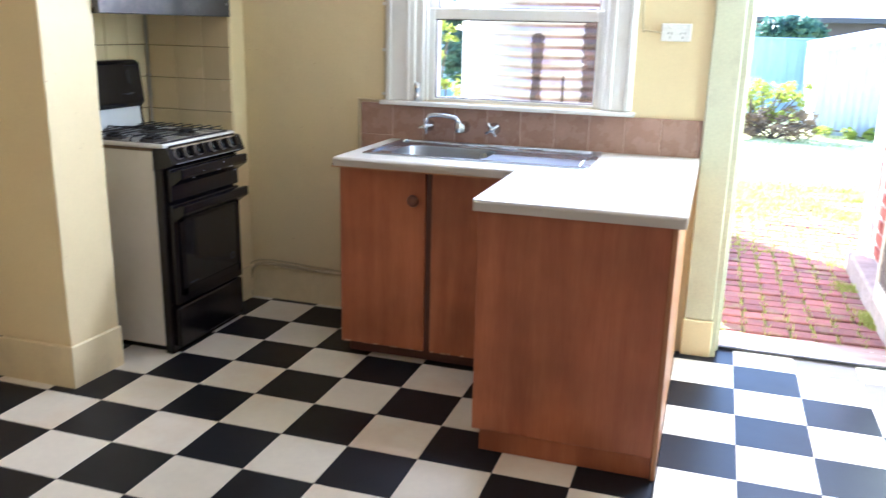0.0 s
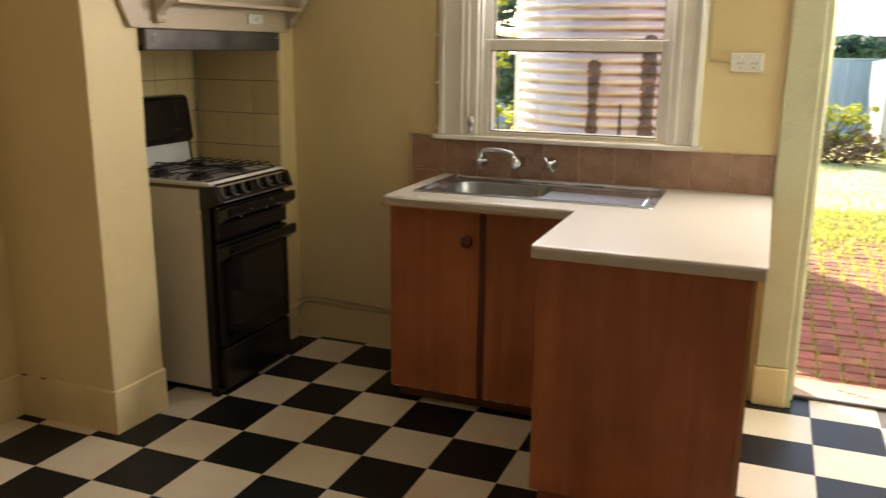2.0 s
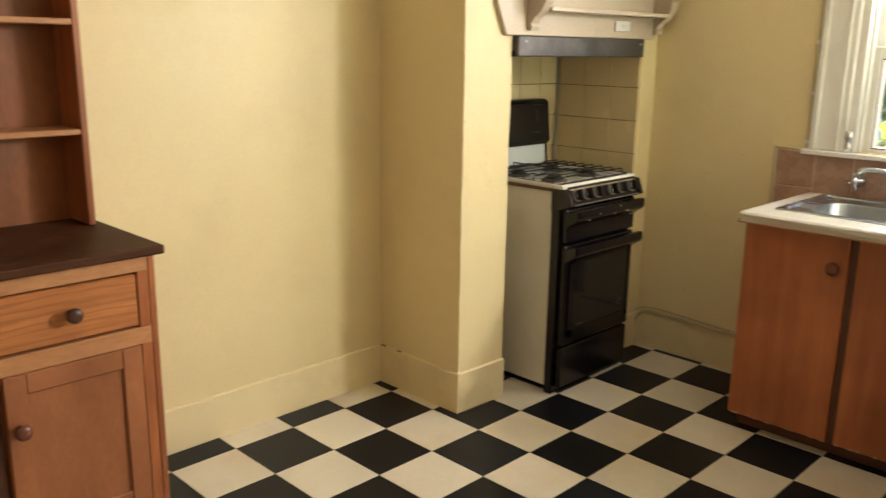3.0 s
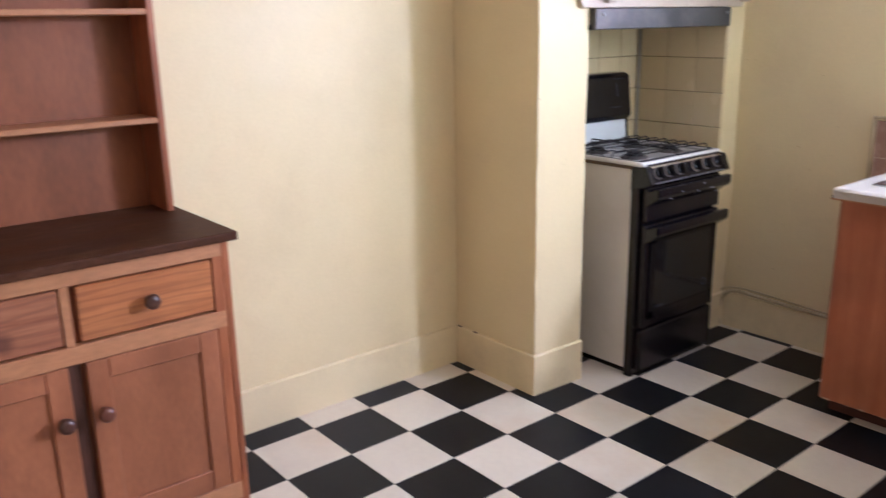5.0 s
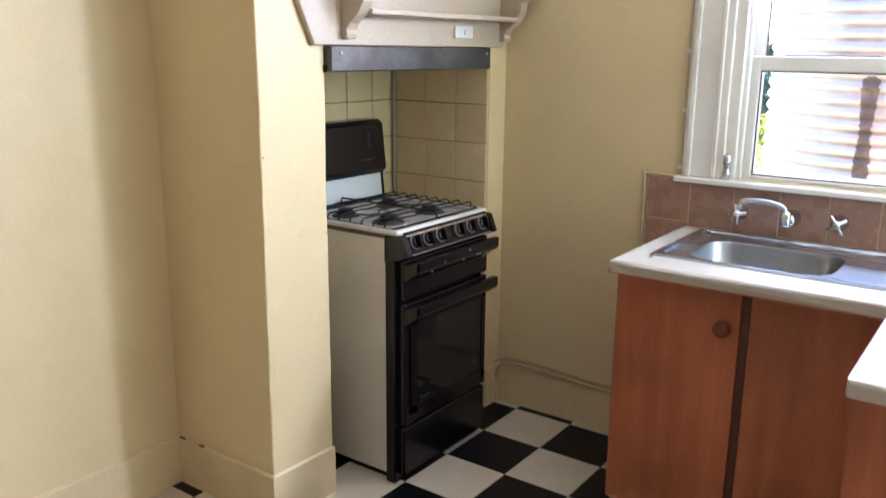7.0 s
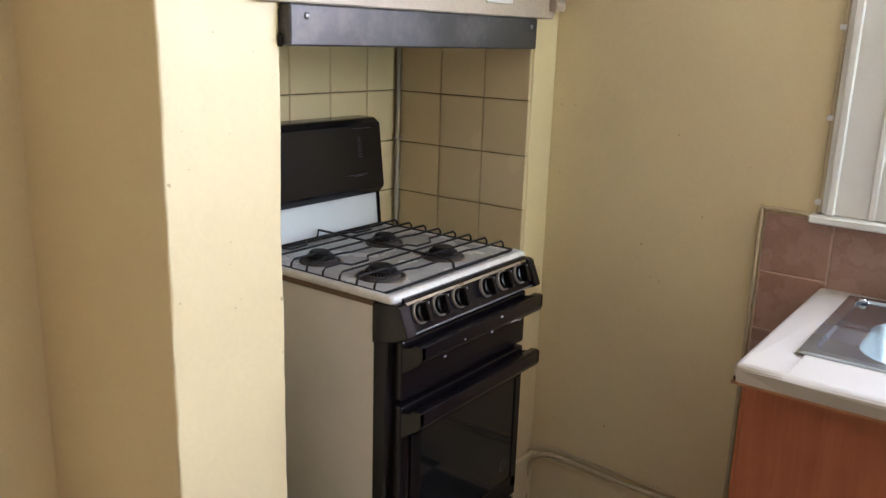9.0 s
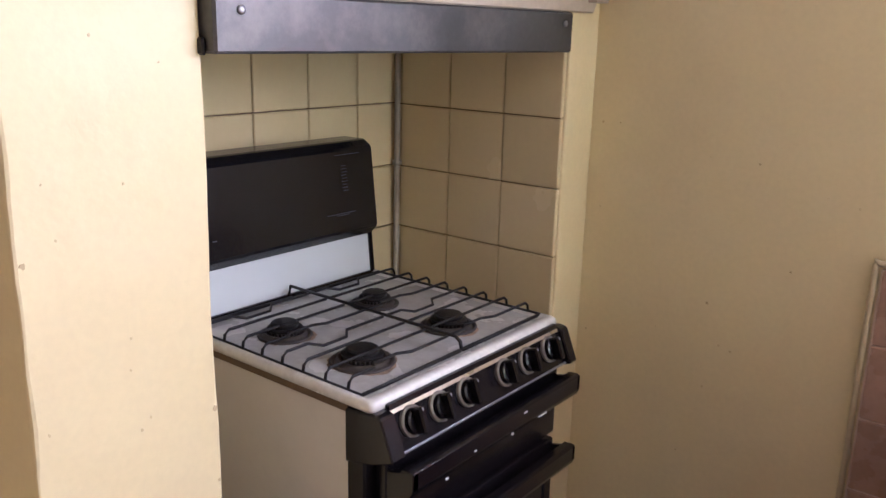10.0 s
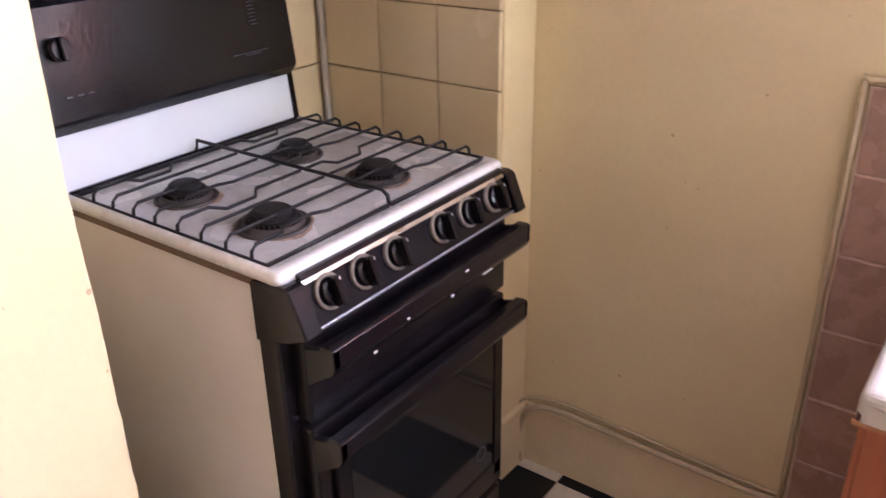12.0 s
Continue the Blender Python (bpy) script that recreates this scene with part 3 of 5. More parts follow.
tile_fill(chimney, 1, REC_Y + 0.004, REC_X, CX + 0.043, 0.55, 1.60, -0.575, 1.377, TILE_C)
tile_fill(chimney, 1, P1 - 0.004, REC_X, CX - 0.022, 0.55, 1.60, -0.575, 1.377, TILE_C)

conduit = thing("conduit_pipe", (-0.9, 1.275, 0.02), "thin grey painted pipe in the recess corner", "pipe")
tube("pipe", [(-0.907, 1.272, 0.0), (-0.907, 1.272, 1.55)], 0.008, PIPE, conduit)
lathe("clip", [(0.013, -0.006), (0.013, 0.006)], (-0.907, 1.272, 1.222), PIPE, conduit)

# rangehood strip and mantel
hood = thing("range_hood", (CX, 0.82, 1.53), "dark grey metal hood strip across the stove recess", "range hood")
SKEWED.add(hood.name)
box("front_panel", (CX - 0.03, 0.34, 1.527), (CX + 0.03, 1.257, 1.612), HOOD, hood, bevel=0.004)
box("underside", (REC_X + 0.01, P1 + 0.012, 1.555), (CX - 0.03, REC_Y - 0.012, 1.59), HOOD, hood, bevel=0.002)
box("end_tab", (CX - 0.01, 0.332, 1.525), (CX + 0.012, 0.34, 1.55), BLACK, hood)
for y in (0.385, 1.225):
    lathe("screw", [(0.007, 0), (0.007, 0.002), (0.004, 0.004)], (CX + 0.03, y, 1.588), SILVER, hood, axis=0, seg=10)

mantel = thing("mantel_shelf", (CX, 0.85, 1.61), "off-white painted timber mantel with scrolled brackets and shelves", "mantel shelf")
SKEWED.add(mantel.name)
prism("backboard", [(0.275, 1.613), (1.355, 1.613), (1.405, 1.70), (1.405, 2.12), (0.215, 2.12), (0.215, 1.74)], CX + 0.001, CX + 0.022, 0, MANTEL, mantel, bevel=0.003)
box("shelf", (CX + 0.022, 0.445, 1.713), (CX + 0.115, 1.325, 1.731), MANTEL, mantel, "narrow lower shelf", bevel=0.003)
box("shelf", (CX + 0.022, 0.16, 2.02), (CX + 0.22, 1.412, 2.045), MANTEL, mantel, "top shelf", bevel=0.004)
for y in (0.395, 1.325):
    prof = [(CX + 0.022, 1.635), (CX + 0.045, 1.635), (CX + 0.05, 1.65), (CX + 0.045, 1.662), (CX + 0.06, 1.685), (CX + 0.095, 1.712), (CX + 0.12, 1.75), (CX + 0.125, 1.79),
            (CX + 0.14, 1.80), (CX + 0.14, 1.86), (CX + 0.17, 1.90), (CX + 0.19, 1.95), (CX + 0.19, 2.02), (CX + 0.022, 2.02)]
    prism("bracket", prof, y, y + 0.05, 1, MANTEL, mantel, bevel=0.002)
switch = thing("wall_switch", (CX + 0.022, 1.1, 1.668), "white plastic wall switch plate on the mantel board", "switch")
SKEWED.add(switch.name)
box("plate", (CX + 0.022, 1.012, 1.645), (CX + 0.031, 1.128, 1.692), PLASTIC, switch, bevel=0.002)
box("rocker", (CX + 0.031, 1.065, 1.66), (CX + 0.036, 1.079, 1.677), PLASTIC, switch, bevel=0.002)

# ---- stove ----
def rounded(x0, x1, y0, y1, r, z, n=5):
    pts = []
    for cx, cy, a0 in ((x1 - r, y1 - r, 0), (x0 + r, y1 - r, 90), (x0 + r, y0 + r, 180), (x1 - r, y0 + r, 270)):
        for k in range(n + 1):
            a = radians(a0 + 90 * k / n)
            pts.append((cx + r * math.cos(a), cy + r * math.sin(a), z))
    return pts


SX0, SX1, SY0, SY1, HZ = -0.905, -0.335, 0.52, 1.08, 0.968
stove = thing("gas_stove", (-0.55, 0.8, 0), "black and white upright gas stove with worn enamel", "stove")
box("side_panel", (SX0, SY0, 0.03), (SX1, SY0 + 0.012, HZ - 0.02), ENAMEL_SIDE, stove, "cream enamel side", bevel=0.003)
box("side_panel", (SX0, SY1 - 0.012, 0.03), (SX1, SY1, HZ - 0.02), ENAMEL_SIDE, stove, "cream enamel side", bevel=0.003)
box("carcass", (SX0, SY0 + 0.012, 0.03), (SX1, SY1 - 0.012, HZ - 0.03), BLACK, stove, bevel=0)
box("base", (SX0 + 0.03, SY0 + 0.02, 0.0), (SX1 + 0.03, SY1 - 0.02, 0.03), BLACK, stove, "black recessed plinth", bevel=0)
box("front_frame", (SX1, SY0 - 0.011, 0.0), (-0.292, SY1, 0.9), BLACK, stove, bevel=0.004)
box("trim_strip", (SX0, SY0 - 0.007, HZ - 0.021), (SX1, SY1 + 0.003, HZ - 0.006), TRIM_B, stove, "thin brown trim under the hob", bevel=0.001)
bm = bmesh.new()
add_box(bm, (SX0 + 0.004, SY0 - 0.008, HZ - 0.005), (-0.279, SY1 + 0.002, HZ + 0.006))
part("hob_tray", bm, HOB, stove, "white enamel hob with burnt stains")
bm = bmesh.new()
rings = []
for d, front, z in ((0.004, 0.004, HZ - 0.0055), (0.0, 0.0, HZ - 0.004), (0.0, 0.0, HZ + 0.006), (0.002, 0.002, HZ + 0.011), (0.006, 0.007, HZ + 0.014), (0.011, 0.013, HZ + 0.0145), (0.015, 0.024, HZ + 0.012), (0.019, 0.035, HZ + 0.0058)):
    rings.append([bm.verts.new(p) for p in rounded(SX0 + d, -0.275 - front, SY0 - 0.012 + d, SY1 + 0.006 - d, 0.012, z)])
for a, b in zip(rings, rings[1:]):
    for k in range(len(a)):
        bm.faces.new((a[k], a[(k + 1) % len(a)], b[(k + 1) % len(a)], b[k]))
part("hob_rim", bm, RIM_SHEEN, stove, smooth=True)
# control panel: a sloped black face between two end caps
prism("control_panel", [(-0.335, 0.893), (-0.238, 0.893), (-0.268, 0.972), (-0.335, 0.972)], SY0 + 0.02, SY1 - 0.016, 1, BLACK, stove)
for a, b in ((SY0 - 0.015, SY0 + 0.02), (SY1 - 0.016, SY1 + 0.012)):
    prism("end_cap", [(-0.335, 0.86), (-0.27, 0.875), (-0.226, 0.893), (-0.254, 0.962), (-0.268, 0.966), (-0.335, 0.958)], a, b, 1, BLACK, stove, bevel=0.003)
prism("trim_strip", [(-0.272, 0.9575), (-0.2605, 0.9575), (-0.2600, 0.9585), (-0.2655, 0.9640), (-0.272, 0.9640)], SY0 + 0.02, SY1 - 0.016, 1, BRASS, stove, "bright worn metal strip above the knobs")
box("trim_strip", (-0.25, SY0 + 0.02, 0.891), (-0.2365, SY1 - 0.016, 0.8955), SILVER, stove, "silver strip below the knobs", bevel=0.001)
slope = math.atan2(0.03, 0.079)
for y in (0.58, 0.655, 0.733, 0.853, 0.932, 1.014):
    c = Vector((-0.253, y, 0.934))
    rot = Matrix.Translation(c) @ Matrix.Rotation(-slope, 4, "Y")
    bm = add_lathe(bmesh.new(), [(0.0275, -0.004), (0.0275, 0.005), (0.0245, 0.008), (0.0245, 0.005)], (0, 0, 0), axis=0, seg=28)
    bmesh.ops.transform(bm, matrix=rot, verts=bm.verts)
    k = part("knob", bm, KNOB_RING, stove, "black knob with a grey skirt", smooth=False)
    bm = add_lathe(bmesh.new(), [(0.0225, 0.004), (0.021, 0.014), (0.017, 0.016)], (0, 0, 0), axis=0, seg=24)
    add_box(bm, (0.010, -0.007, -0.023), (0.034, 0.007, 0.023), 0.003)
    bmesh.ops.transform(bm, matrix=rot, verts=bm.verts)
    part("grip", bm, BLACK, k)
    bm = add_box(bmesh.new(), (0.033, -0.0012, 0.0165), (0.0346, 0.0012, 0.0212))
    bmesh.ops.transform(bm, matrix=rot, verts=bm.verts)
    part("pointer", bm, POINTER, k)


def lipped_front(name, z0, z1, label):
    """A black drawer or door front whose top edge rolls out into a full-width pull."""
    d = part(name, add_box(bmesh.new(), (-0.292, SY0 + 0.012, z0), (-0.262, SY1 - 0.004, z1), 0.006, 2), BLACK, stove, label)
    prof = [(-0.268, z1 - 0.08), (-0.262, z1 - 0.08), (-0.230, z1 - 0.057), (-0.213, z1 - 0.046), (-0.207, z1 - 0.034), (-0.207, z1 - 0.002),
            (-0.2145, z1 + 0.001), (-0.234, z1 - 0.001), (-0.238, z1 - 0.024), (-0.243, z1 - 0.037), (-0.250, z1 - 0.046), (-0.268, z1 - 0.05)]
    prism("pull", prof, SY0 + 0.014, SY1 - 0.006, 1, BLACK, d, bevel=0.0015)
    for a, b in ((SY0 + 0.0135, SY0 + 0.028), (SY1 - 0.016, SY1 - 0.0055)):
        prism("pull_end", prof[:6] + [(-0.2145, z1 + 0.0005), (-0.232, z1 - 0.006), (-0.25, z1 - 0.012), (-0.268, z1 - 0.016)], a, b, 1, BLACK, d, bevel=0.0015)
    return d


grill = lipped_front("grill_door", 0.72, 0.872, "black grill door with chipped paint")
oven = lipped_front("oven_door", 0.235, 0.708, "black oven door with a dark glass window")
box("window", (-0.264, 0.6, 0.31), (-0.2565, 1.03, 0.625), OVEN_GLASS, oven, "dark glass window", bevel=0.002)
bm = bmesh.new()
for lo, hi in [((-0.262, 0.565, 0.275), (-0.253, 0.6, 0.645)), ((-0.262, 1.03, 0.275), (-0.253, 1.06, 0.645)), ((-0.262, 0.565, 0.275), (-0.253, 1.06, 0.31)), ((-0.262, 0.565, 0.622), (-0.253, 1.06, 0.645))]:
    add_box(bm, lo, hi, 0.003)
part("window_frame", bm, BLACK, oven)
bm = bmesh.new()
for k in range(20):
    a0, a1 = 2 * math.pi * k / 20, 2 * math.pi * (k + 1) / 20
    q = [bm.verts.new((-0.2558, 0.985 + r * math.cos(a), 0.365 + r * math.sin(a))) for r, a in ((0.013, a0), (0.018, a0), (0.018, a1), (0.013, a1))]
    bm.faces.new(q)
part("round_mark", bm, PRINT, oven)
bm = bmesh.new()
for y, w in ((0.62, 0.02), (0.645, 0.012), (0.66, 0.02)):
    add_box(bm, (-0.2562, y, 0.322), (-0.2555, y + w, 0.326))
tagged(part("printed_marks", bm, PRINT, oven), kind="stuff")
box("lower_panel", (-0.292, SY0 + 0.012, 0.03), (-0.264, SY1 - 0.004, 0.222), BLACK, stove, bevel=0.006)
for y, z, w, h in ((0.62, 0.822, 0.008, 0.004), (0.82, 0.828, 0.007, 0.005), (0.86, 0.858, 0.012, 0.004), (1.04, 0.79, 0.014, 0.02), (0.70, 0.842, 0.008, 0.004), (0.915, 0.83, 0.03, 0.003)):
    box("paint_chip", (-0.2085 if z > 0.8 else -0.263, y, z), (-0.2068 if z > 0.8 else -0.2605, y + w, z + h), CHIP, grill, bevel=0.0005)
# backguard
prism("splash_plate", [(-0.84, HZ), (-0.808, HZ), (-0.822, 1.10), (-0.84, 1.10)], SY0 - 0.011, SY1 - 0.014, 1, SPLASH_W, stove, "white enamel backguard")
box("splash_foot", (-0.815, SY0 + 0.004, HZ + 0.004), (-0.8, SY1 - 0.012, HZ + 0.015), BLACK, stove, bevel=0.003)
prism("splash_end", [(-0.845, HZ), (-0.803, HZ), (-0.818, 1.11), (-0.845, 1.11)], SY1 - 0.014, SY1 - 0.003, 1, BLACK, stove)
guard = prism("backguard", [(-0.9, 1.085), (-0.806, 1.079), (-0.784, 1.104), (-0.806, 1.295), (-0.83, 1.31), (-0.9, 1.31)], SY0 - 0.03, SY1 - 0.012, 1, GUARD, stove, "black textured control backguard", bevel=0.004)
gs = math.atan2(0.024, 0.173)
rot = Matrix.Translation((-0.796, 0.551, 1.225)) @ Matrix.Rotation(-gs, 4, "Y")
bm = add_lathe(bmesh.new(), [(0.020, -0.002), (0.020, 0.012), (0.016, 0.016)], (0, 0, 0), axis=0, seg=24)
add_box(bm, (0.012, -0.005, -0.019), (0.026, 0.005, 0.019), 0.002)
bmesh.ops.transform(bm, matrix=rot, verts=bm.verts)
part("timer_knob", bm, BLACK, guard)
bm = bmesh.new()
for i in range(9):
    z = 1.2 + i * 0.0072
    add_box(bm, (-0.0005, 0.955 if i % 2 else 0.958, z - 1.225), (0.0012, 0.975 - 0.002 * (i % 3), z - 1.2235))
for y0, y1, z in ((0.9, 0.99, 1.148), (0.93, 0.97, 1.144), (0.94, 1.02, 1.283)):
    add_box(bm, (-0.0005, y0, z - 1.225), (0.001, y1, z - 1.2235))
for y in (0.545, 0.565, 0.585):
    add_box(bm, (-0.0005, y, 1.145 - 1.225), (0.001, y + 0.010, 1.1475 - 1.225))
bmesh.ops.transform(bm, matrix=Matrix.Translation((-0.796, 0, 1.225)) @ Matrix.Rotation(-gs, 4, "Y"), verts=bm.verts)
tagged(part("printed_marks", bm, PRINT, guard), kind="stuff")
# burners
for x, y, r in ((-0.632, 0.635, 0.87), (-0.424, 0.64, 0.98), (-0.636, 0.898, 0.87), (-0.424, 0.895, 0.95)):
    dish = lathe("burner", [(0.060 * r, 0.003), (0.063 * r, 0.009), (0.059 * r, 0.012), (0.055 * r, 0.008), (0.052 * r, 0.008), (0.049 * r, 0.016), (0.045 * r, 0.017), (0.043 * r, 0.011), (0.036 * r, 0.011)], (x, y, HZ), BURNER_RING, stove, "burnt black gas burner", seg=32)
    bm = add_lathe(bmesh.new(), [(0.035 * r, 0.006), (0.038 * r, 0.020), (0.040 * r, 0.022), (0.040 * r, 0.025), (0.033 * r, 0.027)], (x, y, HZ), seg=32)
    part("burner_ring", bm, IRON, dish, smooth=False)
    bm = bmesh.new()
    for k in range(28):
        a = 2 * math.pi * k / 28
        c = Vector((x + 0.0385 * r * math.cos(a), y + 0.0385 * r * math.sin(a), HZ + 0.0175))
        add_box(bm, c - Vector((0.0011, 0.0011, 0.0035)), c + Vector((0.0011, 0.0011, 0.0035)))
    tagged(part("gas_ports", bm, BURNER_RING, dish), kind="stuff")
    bm = add_lathe(bmesh.new(), [(0.031 * r, 0.025), (0.032 * r, 0.033), (0.027 * r, 0.036), (0.006, 0.0365)], (x, y, HZ), seg=32)
    part("burner_cap", bm, IRON, dish, smooth=False)
# burnt spills baked onto the hob
rs = random.Random(4)
for x, y, r in ((-0.424, 0.64, 0.0645), (-0.424, 0.895, 0.0615), (-0.632, 0.635, 0.0555)):
    bm = bmesh.new()
    ring = []
    for k in range(40):
        q = r * (1 + 0.06 * math.sin(3 * k * 0.157 + x * 40) + rs.uniform(-0.05, 0.05))
        ring.append(bm.verts.new((x + 0.002 + q * math.cos(k * 0.15708), y + 0.002 + q * math.sin(k * 0.15708), HZ + 0.0064)))
    bm.faces.new(ring)
    part("spill_stain", bm, BURNT, stove, "burnt rust-brown spill round a burner")
# wire pan supports
RZ, GZ = HZ + 0.012, HZ + 0.034
for side, (ya, yb) in enumerate(((SY0 + 0.004, 0.793), (0.801, SY1 - 0.006))):
    bm = bmesh.new()
    edge, mid = (ya, yb) if side == 0 else (yb, ya)
    add_tube(bm, [(-0.79, mid, RZ), (-0.79, edge, RZ), (-0.315, edge, RZ), (-0.315, mid, RZ)], 0.0042, 6)
    support = part("pan_support", bm, IRON, stove, "black wire pan support", smooth=True)
    for i in range(8):
        x = -0.345 - i * 0.0556
        inner, outer = (yb, ya) if side == 0 else (ya, yb)
        sgn = 1 if inner > outer else -1
        e = 0.012 * sgn
        hook = [(x, outer, RZ), (x, outer + e * 0.2, GZ - 0.008), (x, outer + e, GZ)]
        yc = 0.637 if side == 0 else 0.896
        if i in (0, 3, 4, 7):
            mid = [(x, yc - 0.05 * sgn, GZ), (x + (0.02 if i in (3, 7) else -0.02), yc - 0.03 * sgn, GZ - 0.004), (x + (0.02 if i in (3, 7) else -0.02), yc + 0.03 * sgn, GZ - 0.004), (x, yc + 0.05 * sgn, GZ)]
        else:
            mid = [(x, yc, GZ)]
        pts = hook + mid + [(x, inner - 0.002 * sgn, GZ)]
        tube("wire", pts, 0.0029, IRON, support, seg=6)
tube("centre_wire", [(-0.315, 0.797, RZ), (-0.318, 0.797, GZ - 0.006), (-0.33, 0.797, GZ + 0.002), (-0.8, 0.797, GZ + 0.002), (-0.806, 0.797, RZ)], 0.0036, IRON, stove, seg=6)

hose = thing("gas_hose", (-0.38, 1.385, 0.02), "grey-beige gas hose and cable lying along the skirting", "hose")
tube("hose", curve_points([(-0.40, 1.386, 0.008), (-0.405, 1.386, 0.09), (-0.385, 1.388, 0.17), (-0.33, 1.392, 0.205), (-0.22, 1.40, 0.203), (-0.05, 1.40, 0.196), (0.15, 1.40, 0.192), (0.26, 1.402, 0.192)]), 0.0085, CABLE, hose)
tube("cable", curve_points([(-0.41, 1.39, 0.008), (-0.42, 1.392, 0.12), (-0.4, 1.396, 0.2), (-0.3, 1.41, 0.222), (-0.1, 1.412, 0.216), (0.1, 1.412, 0.205), (0.26, 1.412, 0.202)]), 0.0038, CABLE, hose)

# ---- sink bench ----
WZ0, WZ1 = 0.910, 0.949
sinkcab = thing("sink_cabinet", (0.84, 1.1, 0), "reddish stained timber sink cabinet with worn lower edges", "cabinet")
box("body", (0.443, 0.82, 0.07), (1.25, WY - 0.003, 0.76), CABINET, sinkcab, bevel=0.0)
box("side_panel", (0.425, 0.808, 0.07), (0.443, WY - 0.003, WZ0), CABINET, sinkcab, bevel=0.002)
box("top_rail", (0.443, 0.806, 0.893), (1.25, 0.822, WZ0), CABINET, sinkcab, bevel=0.001)
box("back_rail", (0.443, 0.822, 0.76), (1.25, 0.83, 0.893), CABINET, sinkcab, bevel=0.0)
box("plinth", (0.44, 0.875, 0.0), (1.25, WY - 0.01, 0.07), PLINTH_GAP, sinkcab, "dark recessed plinth", bevel=0.001)
box("stile", (0.838, 0.806, 0.072), (0.862, 0.82, 0.892), PLINTH_GAP, sinkcab, bevel=0.001)
d1 = box("door", (0.432, 0.799, 0.072), (0.836, 0.8185, 0.893), CABINET, sinkcab, bevel=0.003)
lathe("knob", [(0.010, 0.0), (0.009, 0.012), (0.022, 0.018), (0.027, 0.026), (0.024, 0.034), (0.012, 0.038)], (0.787, 0.799, 0.772), REDKNOB, d1, "dark brown turned knob", axis=1, sign=-1)
d2 = box("door", (0.864, 0.799, 0.072), (1.246, 0.8185, 0.893), CABINET, sinkcab, bevel=0.003)

rg = random.Random(12)
for x0, x1, parent in ((0.445, 0.83, d1), (0.87, 1.1, d2)):
    x = x0
    while x < x1:
        w = rg.uniform(0.012, 0.05)
        box("worn_edge", (x, 0.7975, 0.0715), (min(x + w, x1), 0.803, 0.0715 + rg.uniform(0.003, 0.009)), BARE, parent, "pale chipped bottom edge", bevel=0.001)
        x += w + rg.uniform(0.004, 0.09)

pen = thing("peninsula_cabinet", (1.57, 0.75, 0), "reddish stained timber peninsula cabinet with plain end panel", "cabinet")
box("end_panel", (1.258, 0.14, 0.085), (1.904, 0.158, WZ0), CABINET, pen, bevel=0.002)
box("side_panel", (1.904, 0.14, 0.0), (1.92, WY - 0.003, WZ0), CAB_EDGE, pen, "orange-brown side panel", bevel=0.002)
box("body", (1.27, 0.158, 0.085), (1.904, WY - 0.004, WZ0), CABINET, pen, bevel=0.0)
box("plinth", (1.285, 0.15, 0.0), (1.902, WY - 0.01, 0.085), CABINET, pen, "lower plinth board", bevel=0.002)
box("door", (1.252, 0.17, 0.09), (1.27, 0.48, 0.893), CABINET, pen, bevel=0.003)
box("door", (1.252, 0.484, 0.09), (1.27, 0.79, 0.893), CABINET, pen, bevel=0.003)
box("catch", (1.243, 0.44, 0.455), (1.252, 0.475, 0.49), PLASTIC, pen, "small white catch", bevel=0.003)

# L-shaped worktop with the sink cut out of it
SKX0, SKX1, SKY0, SKY1 = 0.505, 1.515, 0.865, 1.375
bm = bmesh.new()
for lo, hi in [((0.425, 0.725), (SKX0 + 0.02, WY - 0.014)), ((SKX0 + 0.02, 0.725), (1.247, SKY0 + 0.02)), ((SKX0 + 0.02, SKY1 - 0.02), (SKX1 - 0.02, WY - 0.014)),
               ((SKX1 - 0.02, SKY0 + 0.02), (1.945, WY - 0.014)), ((1.247, 0.092), (1.945, SKY0 + 0.02))]:
    add_box(bm, (*lo, WZ0), (*hi, WZ1))
bmesh.ops.remove_doubles(bm, verts=bm.verts, dist=0.0002)
edges = [e for e in bm.edges if len(e.link_faces) == 2 and e.calc_face_angle(0) > 1 and not all(abs(v.co.z - WZ0) < 0.001 for v in e.verts) and
         all(abs(v.co.y - 0.725) < 0.001 and v.co.x < 1.248 or abs(v.co.y - 0.092) < 0.001 or abs(v.co.x - 0.425) < 0.001 for v in e.verts)]
bmesh.ops.bevel(bm, geom=edges, offset=0.013, segments=4, affect="EDGES", profile=0.5)
worktop = thing("worktop", (1.2, 0.75, WZ0), "off-white laminate L-shaped worktop with rounded edges", "worktop")
part("top", bm, LAMINATE, worktop)
bm = bmesh.new()
add_box(bm, (0.4235, 0.726, WZ0 - 0.006), (1.248, 0.7285, WZ0))
part("underlip", bm, CAB_EDGE, worktop, "thin brown lip under the edge")
box("corner_chip", (0.4265, 0.7265, WZ0 - 0.001), (0.436, 0.736, WZ0 + 0.011), DARKWOOD, worktop, "chipped brown corner", bevel=0.002)

sink = thing("kitchen_sink", (1.0, 1.12, WZ1), "stainless steel sink with one bowl and a flat drainer", "sink")
BX0, BX1, BY0, BY1 = 0.60, 1.05, 0.92, 1.24

